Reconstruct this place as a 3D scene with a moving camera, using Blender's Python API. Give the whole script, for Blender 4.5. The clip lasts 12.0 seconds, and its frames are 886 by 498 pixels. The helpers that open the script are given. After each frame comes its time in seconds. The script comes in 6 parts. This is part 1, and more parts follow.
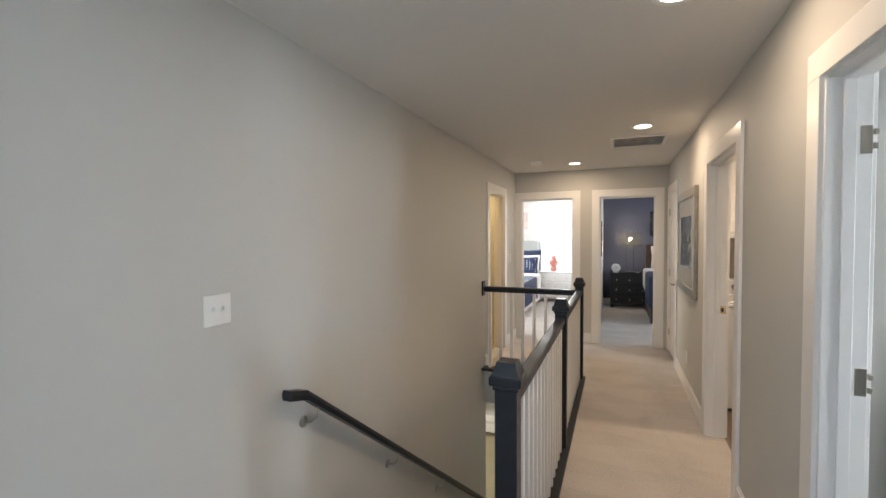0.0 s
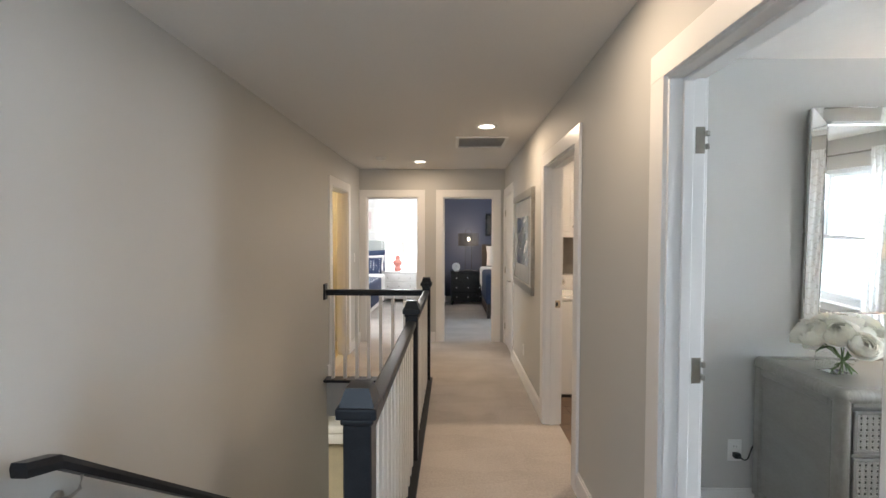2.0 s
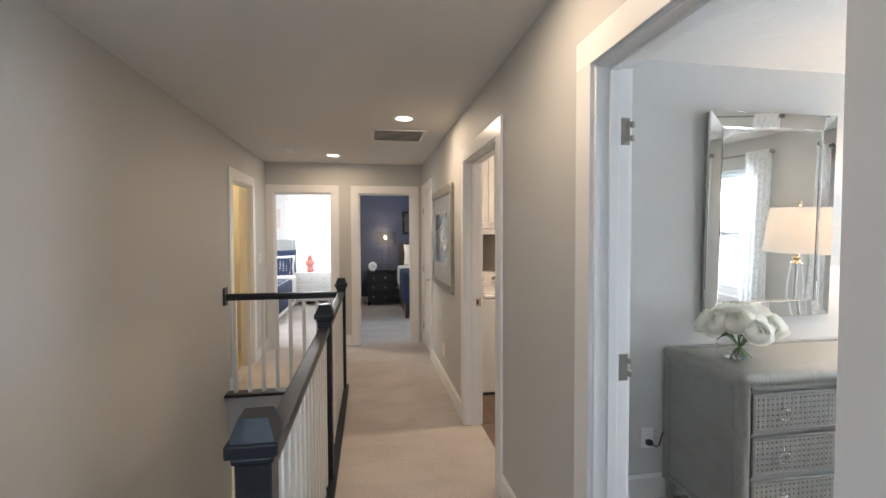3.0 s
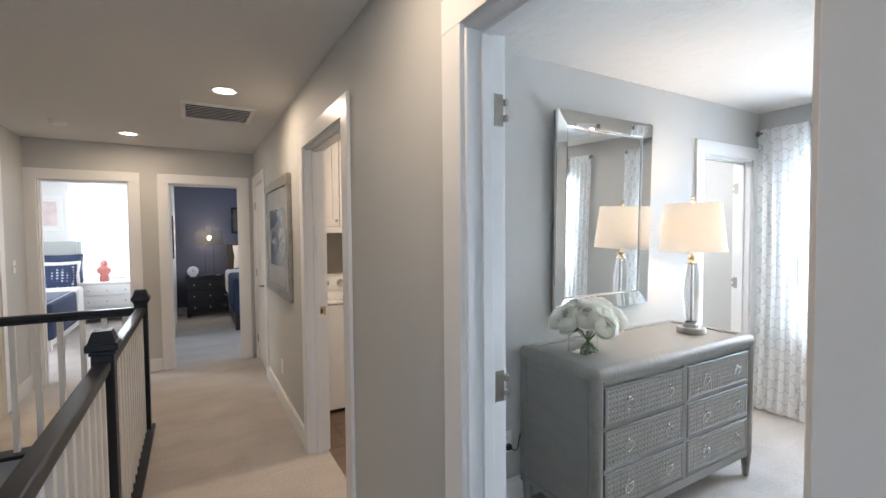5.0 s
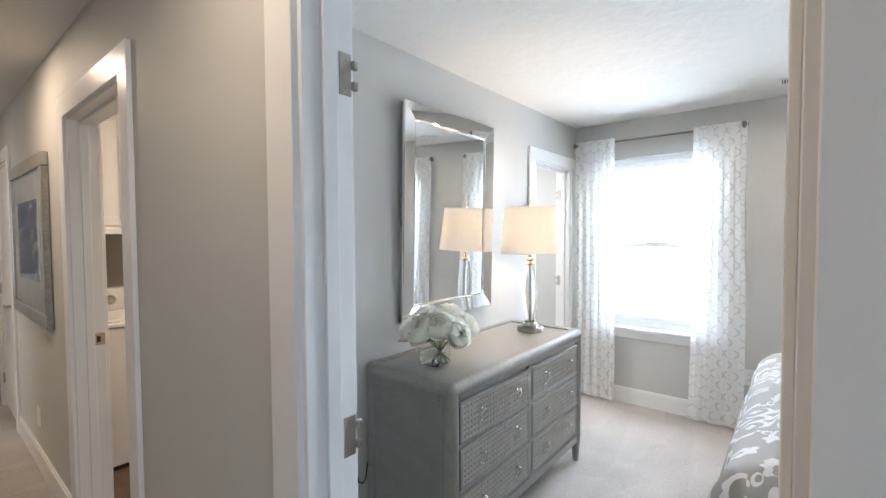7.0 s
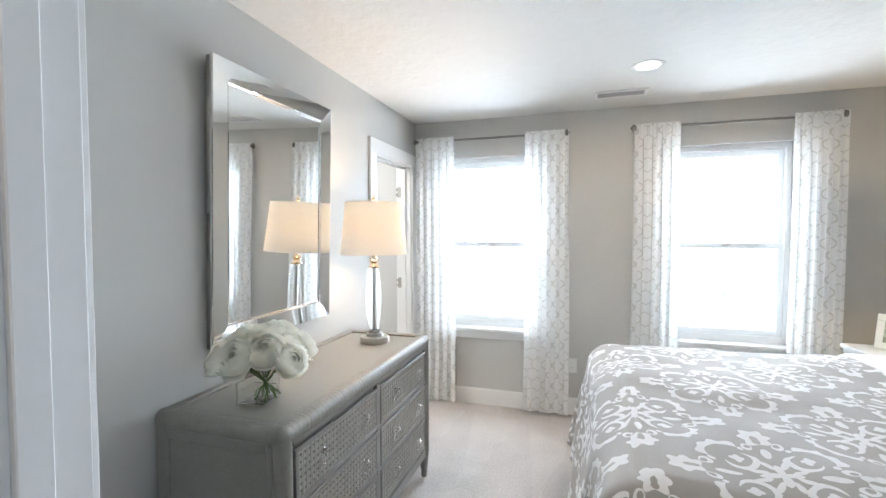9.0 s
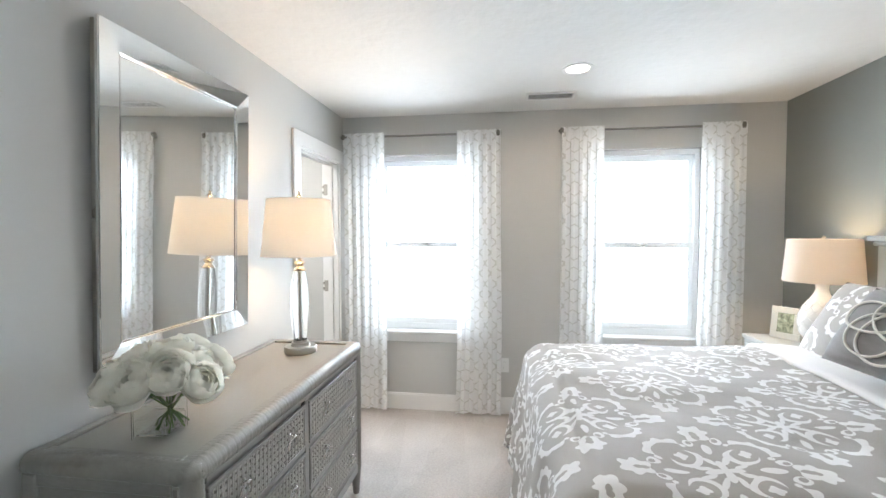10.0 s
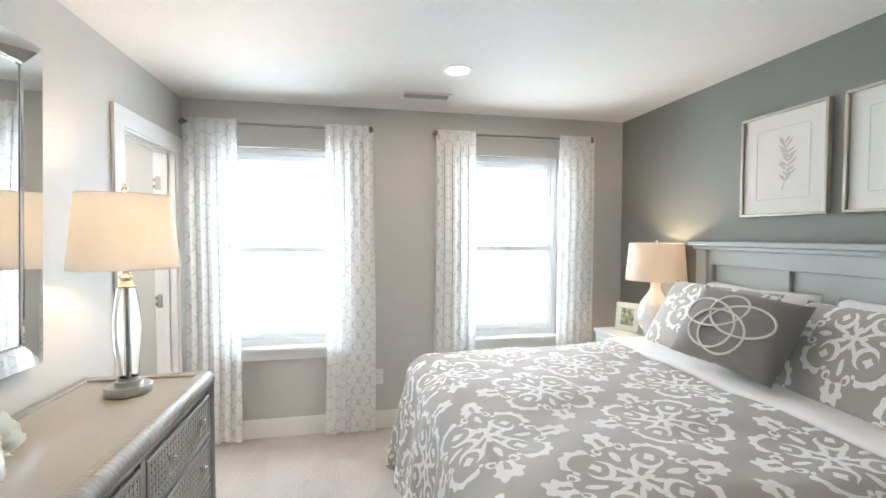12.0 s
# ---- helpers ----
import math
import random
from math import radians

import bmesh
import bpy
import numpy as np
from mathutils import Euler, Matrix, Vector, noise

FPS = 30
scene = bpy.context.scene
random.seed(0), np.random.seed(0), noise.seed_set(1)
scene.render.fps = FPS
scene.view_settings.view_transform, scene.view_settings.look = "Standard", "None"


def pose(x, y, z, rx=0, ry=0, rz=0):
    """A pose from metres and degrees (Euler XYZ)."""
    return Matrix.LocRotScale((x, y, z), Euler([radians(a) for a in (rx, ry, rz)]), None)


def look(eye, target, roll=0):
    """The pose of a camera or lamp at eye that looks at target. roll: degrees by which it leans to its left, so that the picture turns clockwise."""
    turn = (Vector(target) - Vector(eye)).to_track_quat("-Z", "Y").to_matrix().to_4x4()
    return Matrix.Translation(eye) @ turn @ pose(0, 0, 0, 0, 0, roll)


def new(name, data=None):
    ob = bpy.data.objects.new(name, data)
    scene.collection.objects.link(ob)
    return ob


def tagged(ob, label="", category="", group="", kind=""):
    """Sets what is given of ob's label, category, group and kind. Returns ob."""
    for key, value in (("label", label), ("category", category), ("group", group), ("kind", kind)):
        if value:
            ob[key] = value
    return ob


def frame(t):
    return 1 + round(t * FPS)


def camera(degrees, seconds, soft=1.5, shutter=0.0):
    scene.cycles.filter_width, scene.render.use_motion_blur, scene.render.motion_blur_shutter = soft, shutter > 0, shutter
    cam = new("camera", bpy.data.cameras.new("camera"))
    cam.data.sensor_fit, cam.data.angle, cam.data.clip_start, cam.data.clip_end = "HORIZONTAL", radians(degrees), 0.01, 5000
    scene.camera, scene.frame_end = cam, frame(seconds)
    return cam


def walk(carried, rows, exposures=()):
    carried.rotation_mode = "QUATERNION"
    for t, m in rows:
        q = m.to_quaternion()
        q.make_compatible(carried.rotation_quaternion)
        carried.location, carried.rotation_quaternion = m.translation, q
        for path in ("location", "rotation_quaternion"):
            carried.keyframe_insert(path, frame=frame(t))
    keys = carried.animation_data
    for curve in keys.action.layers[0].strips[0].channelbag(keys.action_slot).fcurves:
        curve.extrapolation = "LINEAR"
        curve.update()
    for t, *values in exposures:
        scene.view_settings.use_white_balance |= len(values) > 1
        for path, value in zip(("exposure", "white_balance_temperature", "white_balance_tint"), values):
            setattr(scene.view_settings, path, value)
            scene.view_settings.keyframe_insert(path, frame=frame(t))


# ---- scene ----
cam = camera(90.6, 12.0)
PATH = [
    (0, (-0.637, -2.683, 1.53), (-1.375, -0.825, 1.467), -0.3),
    (0.5, (-0.658, -2.616, 1.522), (-1.243, -0.705, 1.459), -0.2),
    (1, (-0.681, -2.541, 1.517), (-1.102, -0.587, 1.455), -0.2),
    (1.5, (-0.71, -2.457, 1.516), (-0.946, -0.472, 1.452), -0.1),
    (2, (-0.735, -2.38, 1.505), (-0.778, -0.381, 1.444), 0.1),
    (2.5, (-0.744, -2.296, 1.5), (-0.599, -0.302, 1.434), -0.2),
    (3, (-0.739, -2.207, 1.491), (-0.404, -0.237, 1.425), -0.2),
    (5, (-0.656, -1.87, 1.487), (0.337, -0.135, 1.411), -0.5),
    (5.5, (-0.632, -1.809, 1.488), (0.498, -0.16, 1.413), -0.4),
    (6, (-0.6, -1.742, 1.497), (0.675, -0.203, 1.423), -0.4),
    (6.5, (-0.556, -1.679, 1.499), (0.864, -0.273, 1.425), -0.3),
    (7, (-0.502, -1.629, 1.49), (1.046, -0.364, 1.415), -0.3),
    (9, (-0.239, -1.411, 1.476), (1.667, -0.811, 1.403), -0.1),
    (9.5, (-0.182, -1.372, 1.472), (1.768, -0.935, 1.402), -0.1),
    (10, (-0.136, -1.334, 1.472), (1.845, -1.065, 1.401), -0.1),
    (10.5, (-0.084, -1.303, 1.478), (1.912, -1.196, 1.407), -0.0),
    (11, (-0.031, -1.255, 1.489), (1.966, -1.319, 1.418), -0.0),
    (11.5, (0.012, -1.222, 1.493), (1.998, -1.452, 1.424), 0.0),
    (12, (0.062, -1.187, 1.492), (2.023, -1.577, 1.426), 0.1),
]
walk(cam, [(t, look(eye, target, roll)) for t, eye, target, roll in PATH],
     [(0.0, 0.02, 6480, 10), (3.0, -0.03, 6180, 10), (5.0, -0.1, 5900, 10), (7.0, -0.12, 6000, 10), (9.5, -0.2, 6200, 10), (11.0, -0.24, 6400, 10), (12.0, -0.26, 6450, 10)])


# ---- world, sun, lamps ----
world = bpy.data.worlds.new("sky")
scene.world = world
world.use_nodes = True
wn = world.node_tree.nodes
sky = wn.new("ShaderNodeTexSky")
sky.sky_type, sky.sun_disc = "NISHITA", False
sky.sun_elevation, sky.sun_rotation = radians(48), radians(250)
world.node_tree.links.new(sky.outputs[0], wn["Background"].inputs[0])
wn["Background"].inputs[1].default_value = 0.12


def lamp(name, kind, m, watts, color, size=0.1, size_y=None, spread=None):
    d = bpy.data.lights.new(name, kind)
    d.energy, d.color = watts, color
    if kind == "AREA":
        d.size = size
        d.shape = "RECTANGLE" if size_y else "DISK"
        if size_y:
            d.size_y = size_y
        if spread:
            d.spread = radians(spread)
    elif kind == "SUN":
        d.angle = radians(0.5)
    else:
        d.shadow_soft_size = size
    ob = new(name, d)
    ob.matrix_world = m
    return ob


# plan: hall face of the bedroom wall x = 0, dresser wall y = 0
WT = 0.12
XL, XR, YF, YB = -2.05, 0.0, 3.81, -4.3
BX, BY, H = 3.434, -3.407, 2.44
LOW = -2.75
WARM, DAY = (1.0, 0.75, 0.52), (0.76, 0.88, 1.0)
lamp("sun", "SUN", look((0, 0, 0), (0.72, 0.26, -0.85)), 3.0, (1.0, 0.95, 0.88))
DOWNLIGHTS = ((-0.43, -0.79), (-0.443, 1.417), (-1.147, 3.208))
for (lx, ly), watts in zip(DOWNLIGHTS, (8.8, 11.8, 8.6)):
    lamp("hall_light", "AREA", look((lx, ly, H - 0.006), (lx, ly, 0)), watts, WARM, 0.12)
lamp("bedroom_light", "AREA", look((2.567, -1.771, H - 0.006), (2.567, -1.771, 0)), 9, WARM, 0.12)
WIN_Y = (-0.683, -2.435)
for wy in WIN_Y:
    lamp("window_daylight", "AREA", look((BX + 0.42, wy, 1.62), (BX - 1, wy, 0.92)), 120, DAY, 1.15, 2.2)
lamp("far_window_daylight", "AREA", look((-1.95, 8.08, 1.5), (-1.95, 7, 1.4)), 70, (0.95, 0.97, 1.0), 1.0, 1.7)
lamp("crystal_lamp_bulb", "POINT", pose(2.02, -0.288, 1.50), 17, (1.0, 0.70, 0.42), 0.05)
lamp("ceramic_lamp_bulb", "POINT", pose(2.735, -3.215, 1.30), 12, (1.0, 0.74, 0.46), 0.04)
lamp("cage_lamp_bulb_light", "POINT", pose(-0.382, 7.3, 1.43), 20, (1.0, 0.75, 0.5), 0.03)
lamp("bath_light", "POINT", pose(-3.0, 3.0, 2.1), 32, (1.0, 0.72, 0.36), 0.08)
# added fill lamp without a fitting, brightens the laundry
lamp("laundry_fill", "AREA", look((0.9, 1.1, H - 0.006), (0.9, 1.1, 0)), 24, (1.0, 0.76, 0.54), 0.14)
lamp("navy_room_daylight", "AREA", look((3.15, 5.6, 1.5), (0, 5.6, 0.9)), 75, (0.72, 0.85, 1.0), 1.1, 1.4)
lamp("side_window_daylight", "AREA", look((-4.15, 5.6, 1.5), (0, 5.9, 1.2)), 85, (0.95, 0.97, 1.0), 1.1, 1.4)
lamp("landing_window_daylight", "AREA", look((-1.2, YB - 0.2, 1.4), (-0.9, YB + 1, 0.50)), 38, (0.70, 0.84, 1.0), 1.3, 1.4)
# added fill lamp, no fixture: lifts the white closet walls and jamb
lamp("closet_room_fill", "AREA", look((2.55, 0.9, H - 0.006), (2.55, 0.9, 0)), 36, (1.0, 0.98, 0.96), 0.2)
# added fill for the lower room, from an unseen, invented opening
lamp("lower_room_fill", "AREA", look((-5.4, 4.6, LOW + 1.4), (0, 4.6, LOW + 1.0)), 90, (1.0, 0.95, 0.85), 1.6, 1.6)

# ---- materials ----


def nodes(name):
    m = bpy.data.materials.new(name)
    m.use_nodes = True
    return m, m.node_tree.nodes, m.node_tree.links, m.node_tree.nodes["Principled BSDF"]


def surface(name, color, rough=0.6, metal=0.0, var=0.06, scale=3.0, grain=60.0, bump=0.1, dist=0.002, coat=0.0, stretch=(1, 1, 1), sheen=0.0, hue2=None):
    """Paint, wood, cloth or metal with blotches at two scales, roughness variation and fine relief."""
    m, n, l, b = nodes(name)
    tc, mp = n.new("ShaderNodeTexCoord"), n.new("ShaderNodeMapping")
    mp.inputs["Scale"].default_value = stretch
    l.new(tc.outputs["Object"], mp.inputs[0])
    big, fine = n.new("ShaderNodeTexNoise"), n.new("ShaderNodeTexNoise")
    big.inputs["Scale"].default_value, big.inputs["Detail"].default_value = scale, 3
    fine.inputs["Scale"].default_value, fine.inputs["Detail"].default_value = grain, 4
    for t in (big, fine):
        l.new(mp.outputs[0], t.inputs[0])
    add = n.new("ShaderNodeMath")
    add.operation = "MULTIPLY_ADD"
    l.new(fine.outputs[0], add.inputs[0])
    add.inputs[1].default_value = 0.5
    half = n.new("ShaderNodeMath")
    half.operation = "MULTIPLY"
    half.inputs[1].default_value = 0.5
    l.new(big.outputs[0], half.inputs[0])
    l.new(half.outputs[0], add.inputs[2])
    ramp = n.new("ShaderNodeValToRGB")
    e = ramp.color_ramp.elements
    e[0].position, e[1].position = 0.3, 0.7
    e[0].color = (*[c * (1 - var) for c in color], 1)
    e[1].color = (*[min(1, c * (1 + var)) for c in (hue2 or color)], 1)
    l.new(add.outputs[0], ramp.inputs[0])
    l.new(ramp.outputs[0], b.inputs["Base Color"])
    r = n.new("ShaderNodeMapRange")
    r.inputs[3].default_value, r.inputs[4].default_value = max(0.02, rough - 0.08), min(1, rough + 0.08)
    l.new(big.outputs[0], r.inputs[0])
    l.new(r.outputs[0], b.inputs["Roughness"])
    b.inputs["Metallic"].default_value = metal
    b.inputs["Coat Weight"].default_value = coat
    b.inputs["Sheen Weight"].default_value = sheen
    if bump:
        bp = n.new("ShaderNodeBump")
        bp.inputs["Strength"].default_value, bp.inputs["Distance"].default_value = bump, dist
        l.new(fine.outputs[0], bp.inputs["Height"])
        l.new(bp.outputs[0], b.inputs["Normal"])
    return m


class Ex:
    """Arithmetic on shader sockets."""

    def __init__(self, tree, s):
        self.t, self.s = tree, s

    def op(self, name, *args):
        nd = self.t.nodes.new("ShaderNodeMath")
        nd.operation = name
        for i, a in enumerate((self, *args)):
            if isinstance(a, Ex):
                self.t.links.new(a.s, nd.inputs[i])
            else:
                nd.inputs[i].default_value = a
        return Ex(self.t, nd.outputs[0])

    def __add__(self, o): return self.op("ADD", o)
    def __sub__(self, o): return self.op("SUBTRACT", o)
    def __mul__(self, o): return self.op("MULTIPLY", o)
    def __lt__(self, o): return self.op("LESS_THAN", o)
    def __gt__(self, o): return self.op("GREATER_THAN", o)
    def abs(self): return self.op("ABSOLUTE")
    def cos(self): return self.op("COSINE")
    def sin(self): return self.op("SINE")
    def max(self, o): return self.op("MAXIMUM", o)
    def min(self, o): return self.op("MINIMUM", o)
    def mod(self, o): return self.op("FLOORED_MODULO", o)


def uv_pair(m):
    """The UV coordinates of a material, bent a little."""
    t = m.node_tree
    uv, sep = t.nodes.new("ShaderNodeUVMap"), t.nodes.new("ShaderNodeSeparateXYZ")
    t.links.new(uv.outputs[0], sep.inputs[0])
    noise_tex = t.nodes.new("ShaderNodeTexNoise")
    noise_tex.inputs["Scale"].default_value, noise_tex.inputs["Detail"].default_value = 14, 1
    t.links.new(uv.outputs[0], noise_tex.inputs[0])
    ns = t.nodes.new("ShaderNodeSeparateXYZ")
    t.links.new(noise_tex.outputs["Color"], ns.inputs[0])
    return [Ex(t, sep.outputs[i]) for i in range(2)], [Ex(t, ns.outputs[i]) for i in range(2)]


def weave_bump(m, b, scale=900, strength=0.15):
    t = m.node_tree
    tc, w = t.nodes.new("ShaderNodeUVMap"), t.nodes.new("ShaderNodeTexNoise")
    w.inputs["Scale"].default_value = scale
    t.links.new(tc.outputs[0], w.inputs[0])
    big = t.nodes.new("ShaderNodeTexNoise")
    big.inputs["Scale"].default_value, big.inputs["Detail"].default_value = 9, 3
    t.links.new(tc.outputs[0], big.inputs[0])
    mixh = t.nodes.new("ShaderNodeMath")
    mixh.operation = "MULTIPLY_ADD"
    mixh.inputs[1].default_value = 8.0
    t.links.new(big.outputs[0], mixh.inputs[0])
    t.links.new(w.outputs[0], mixh.inputs[2])
    bp = t.nodes.new("ShaderNodeBump")
    bp.inputs["Strength"].default_value, bp.inputs["Distance"].default_value = strength, 0.004
    t.links.new(mixh.outputs[0], bp.inputs["Height"])
    t.links.new(bp.outputs[0], b.inputs["Normal"])


def damask(name, ground, figure, px=0.617, py=0.63, size=0.255, at=(-0.302, -2.22)):
    """Cotton with large separate medallions in half-drop repeat."""
    m, n, l, b = nodes(name)
    (u, v), (nu, nv) = uv_pair(m)
    u, v = (u - at[0] + (nu - 0.5) * 0.022) * (1 / px), (v - at[1] + (nv - 0.5) * 0.022) * (1 / py)
    p, q = (u + v + 0.5).mod(1.0) - 0.5, (u - v + 0.5).mod(1.0) - 0.5
    x, y = (p + q) * (0.5 * px / (size * 0.92)), (p - q) * (0.5 * py / size)
    r = (x * x + y * y).op("SQRT")
    th = y.op("ARCTAN2", x)

    def lobes(n, turn, at, a, b, scallop=0.0, k=6, side=0.0):
        """How far outside n ellipses set round a ring: under 1 is inside one of them."""
        step = 2 * math.pi / n
        phi = (th + turn).mod(step) - step / 2
        px, py = r * phi.cos() - at, (r * phi.sin()).abs() - side
        e = px * px * (1 / a ** 2) + py * py * (1 / b ** 2)
        if scallop:
            e = e + (py.op("ARCTAN2", px) * k).cos() * scallop
        return e

    Q = math.pi / 4
    palmette = (lobes(4, Q, 0.86, 0.19, 0.15, 0.30, 6) < 1).min(lobes(4, Q, 0.80, 0.11, 0.034, 0.3, 4) > 1)
    horns = (lobes(4, Q, 0.63, 0.080, 0.060, side=0.15) < 1).min(lobes(4, Q, 0.645, 0.040, 0.034, side=0.138) > 1)
    leaf = (lobes(4, 0, 0.64, 0.185, 0.26, 0.20, 7) < 1).min(lobes(4, 0, 0.525, 0.205, 0.225) > 1)
    curl = (lobes(4, 0, 0.385, 0.165, 0.175) < 1).min(lobes(4, 0, 0.440, 0.145, 0.135) > 1)
    star = lobes(4, 0, 0.46, 0.070, 0.060, 0.35, 4) < 1
    spear = lobes(4, Q, 0.46, 0.12, 0.042) < 1
    petal = (lobes(8, 0, 0.20, 0.09, 0.032) < 1).max(lobes(4, Q, 0.09, 0.10, 0.04) < 1)
    dots = (lobes(8, 0, 0.315, 0.028, 0.026) < 1).max(lobes(8, 0, 0.60, 0.036, 0.030) < 1)
    fig = palmette.max(horns).max(leaf).max(curl).max(star).max(spear).max(petal).max(dots)
    mix = n.new("ShaderNodeMix")
    mix.data_type = "RGBA"
    mix.inputs[6].default_value, mix.inputs[7].default_value = (*ground, 1), (*figure, 1)
    l.new(fig.s, mix.inputs[0])
    l.new(mix.outputs[2], b.inputs["Base Color"])
    b.inputs["Roughness"].default_value, b.inputs["Sheen Weight"].default_value = 0.72, 0.2
    weave_bump(m, b, 900, 0.3)
    return m


def sheer(name, base, line, period=0.15, rise=0.19):
    """Sheer curtain cloth with an ogee trellis."""
    m, n, l, b = nodes(name)
    (u, v), (nu, nv) = uv_pair(m)
    wave = (v * (2 * math.pi / rise)).cos() * (period * 0.25)
    a = ((u + wave).mod(period) - period / 2).abs()
    c = ((u - wave + period / 2).mod(period) - period / 2).abs()
    fig = a.min(c) < 0.0052
    mix = n.new("ShaderNodeMix")
    mix.data_type = "RGBA"
    mix.inputs[6].default_value, mix.inputs[7].default_value = (*base, 1), (*line, 1)
    l.new(fig.s, mix.inputs[0])
    out = n["Material Output"]
    dif, tra, clear = n.new("ShaderNodeBsdfDiffuse"), n.new("ShaderNodeBsdfTranslucent"), n.new("ShaderNodeBsdfTransparent")
    l.new(mix.outputs[2], dif.inputs[0])
    l.new(mix.outputs[2], tra.inputs[0])
    m1, m2 = n.new("ShaderNodeMixShader"), n.new("ShaderNodeMixShader")
    m1.inputs[0].default_value = 0.36
    l.new(dif.outputs[0], m1.inputs[1])
    l.new(tra.outputs[0], m1.inputs[2])
    op = fig * -0.06 + 0.09
    l.new(op.s, m2.inputs[0])
    l.new(m1.outputs[0], m2.inputs[1])
    l.new(clear.outputs[0], m2.inputs[2])
    l.new(m2.outputs[0], out.inputs[0])
    return m


def shade_cloth(name, color, through_share=0.42):
    m, n, l, b = nodes(name)
    tc, w = n.new("ShaderNodeTexCoord"), n.new("ShaderNodeTexNoise")
    mp = n.new("ShaderNodeMapping")
    mp.inputs["Scale"].default_value = (1, 1, 6)
    l.new(tc.outputs["Object"], mp.inputs[0])
    l.new(mp.outputs[0], w.inputs[0])
    w.inputs["Scale"].default_value, w.inputs["Detail"].default_value = 90, 3
    ramp = n.new("ShaderNodeValToRGB")
    ramp.color_ramp.elements[0].color = (*[c * 0.92 for c in color], 1)
    ramp.color_ramp.elements[1].color = (*color, 1)
    l.new(w.outputs[0], ramp.inputs[0])
    dif, tra, mx = n.new("ShaderNodeBsdfDiffuse"), n.new("ShaderNodeBsdfTranslucent"), n.new("ShaderNodeMixShader")
    l.new(ramp.outputs[0], dif.inputs[0])
    l.new(ramp.outputs[0], tra.inputs[0])
    mx.inputs[0].default_value = through_share
    l.new(dif.outputs[0], mx.inputs[1])
    l.new(tra.outputs[0], mx.inputs[2])
    l.new(mx.outputs[0], n["Material Output"].inputs[0])
    return m


def glass(name, rough=0.0, color=(1, 1, 1), ior=1.45):
    m, n, l, b = nodes(name)
    b.inputs["Transmission Weight"].default_value = 1
    b.inputs["Roughness"].default_value, b.inputs["IOR"].default_value = rough, ior
    b.inputs["Base Color"].default_value = (*color, 1)
    return m


def carpet(name, a, c):
    m, n, l, b = nodes(name)
    tc = n.new("ShaderNodeTexCoord")
    tuft, blot, mid = n.new("ShaderNodeTexVoronoi"), n.new("ShaderNodeTexNoise"), n.new("ShaderNodeTexNoise")
    tuft.inputs["Scale"].default_value = 260
    blot.inputs["Scale"].default_value, blot.inputs["Detail"].default_value, blot.inputs["Distortion"].default_value = 1.7, 3, 0.8
    mid.inputs["Scale"].default_value, mid.inputs["Detail"].default_value = 70, 5
    for t in (tuft, blot, mid):
        l.new(tc.outputs["Object"], t.inputs[0])
    streak, sm = n.new("ShaderNodeTexNoise"), n.new("ShaderNodeMapping")
    sm.inputs["Scale"].default_value, sm.inputs["Rotation"].default_value = (0.7, 5.5, 1), (0, 0, 0.25)
    l.new(tc.outputs["Object"], sm.inputs[0])
    l.new(sm.outputs[0], streak.inputs[0])
    streak.inputs["Scale"].default_value, streak.inputs["Detail"].default_value = 1.6, 1
    s = Ex(m.node_tree, blot.outputs[0]) * 0.48 + Ex(m.node_tree, mid.outputs[0]) * 0.42 + Ex(m.node_tree, streak.outputs[0]) * 0.10
    # wedges left by the vacuum cleaner, where the pile lies the other way
    sep = n.new("ShaderNodeSeparateXYZ")
    l.new(tc.outputs["Object"], sep.inputs[0])
    cx, cy = [Ex(m.node_tree, sep.outputs[i]) for i in range(2)]
    wob = Ex(m.node_tree, blot.outputs[0]) * 0.5
    wedge = ((cy * 2.3 + wob).mod(1.0) - 0.5).abs() < (cx * 0.85 + wob).mod(1.0) * 0.42
    s = s + (wedge - 0.4) * 0.055
    ramp = n.new("ShaderNodeValToRGB")
    e = ramp.color_ramp.elements
    e[0].position, e[1].position = 0.36, 0.64
    e[0].color, e[1].color = (*a, 1), (*c, 1)
    l.new(s.s, ramp.inputs[0])
    l.new(ramp.outputs[0], b.inputs["Base Color"])
    b.inputs["Roughness"].default_value, b.inputs["Sheen Weight"].default_value = 0.95, 0.25
    hgt = Ex(m.node_tree, tuft.outputs[0]) * -0.6 + Ex(m.node_tree, mid.outputs[0]) * 1.2
    bp = n.new("ShaderNodeBump")
    bp.inputs["Strength"].default_value, bp.inputs["Distance"].default_value = 0.45, 0.004
    l.new(hgt.s, bp.inputs["Height"])
    l.new(bp.outputs[0], b.inputs["Normal"])
    return m


PAINT = surface("grey_wall_paint", (0.54, 0.535, 0.51), 0.62, var=0.02, scale=1.1, grain=240, bump=0.06, dist=0.001)
ACCENT = surface("dark_grey_green_paint", (0.215, 0.225, 0.21), 0.6, var=0.03, scale=1.1, grain=240, bump=0.06, dist=0.001)
CEIL = surface("ceiling_paint", (0.72, 0.70, 0.67), 0.85, var=0.02, scale=1.3, grain=70, bump=0.12, dist=0.003)
STOMP = surface("stippled_ceiling_paint", (0.74, 0.72, 0.685), 0.8, var=0.025, scale=2.0, grain=17, bump=0.55, dist=0.008)
WHITE = surface("white_trim_paint", (0.80, 0.79, 0.77), 0.32, var=0.015, scale=2.0, grain=120, bump=0.03, dist=0.0006)
PLASTIC = surface("white_plastic", (0.78, 0.78, 0.76), 0.35, var=0.01, bump=0)
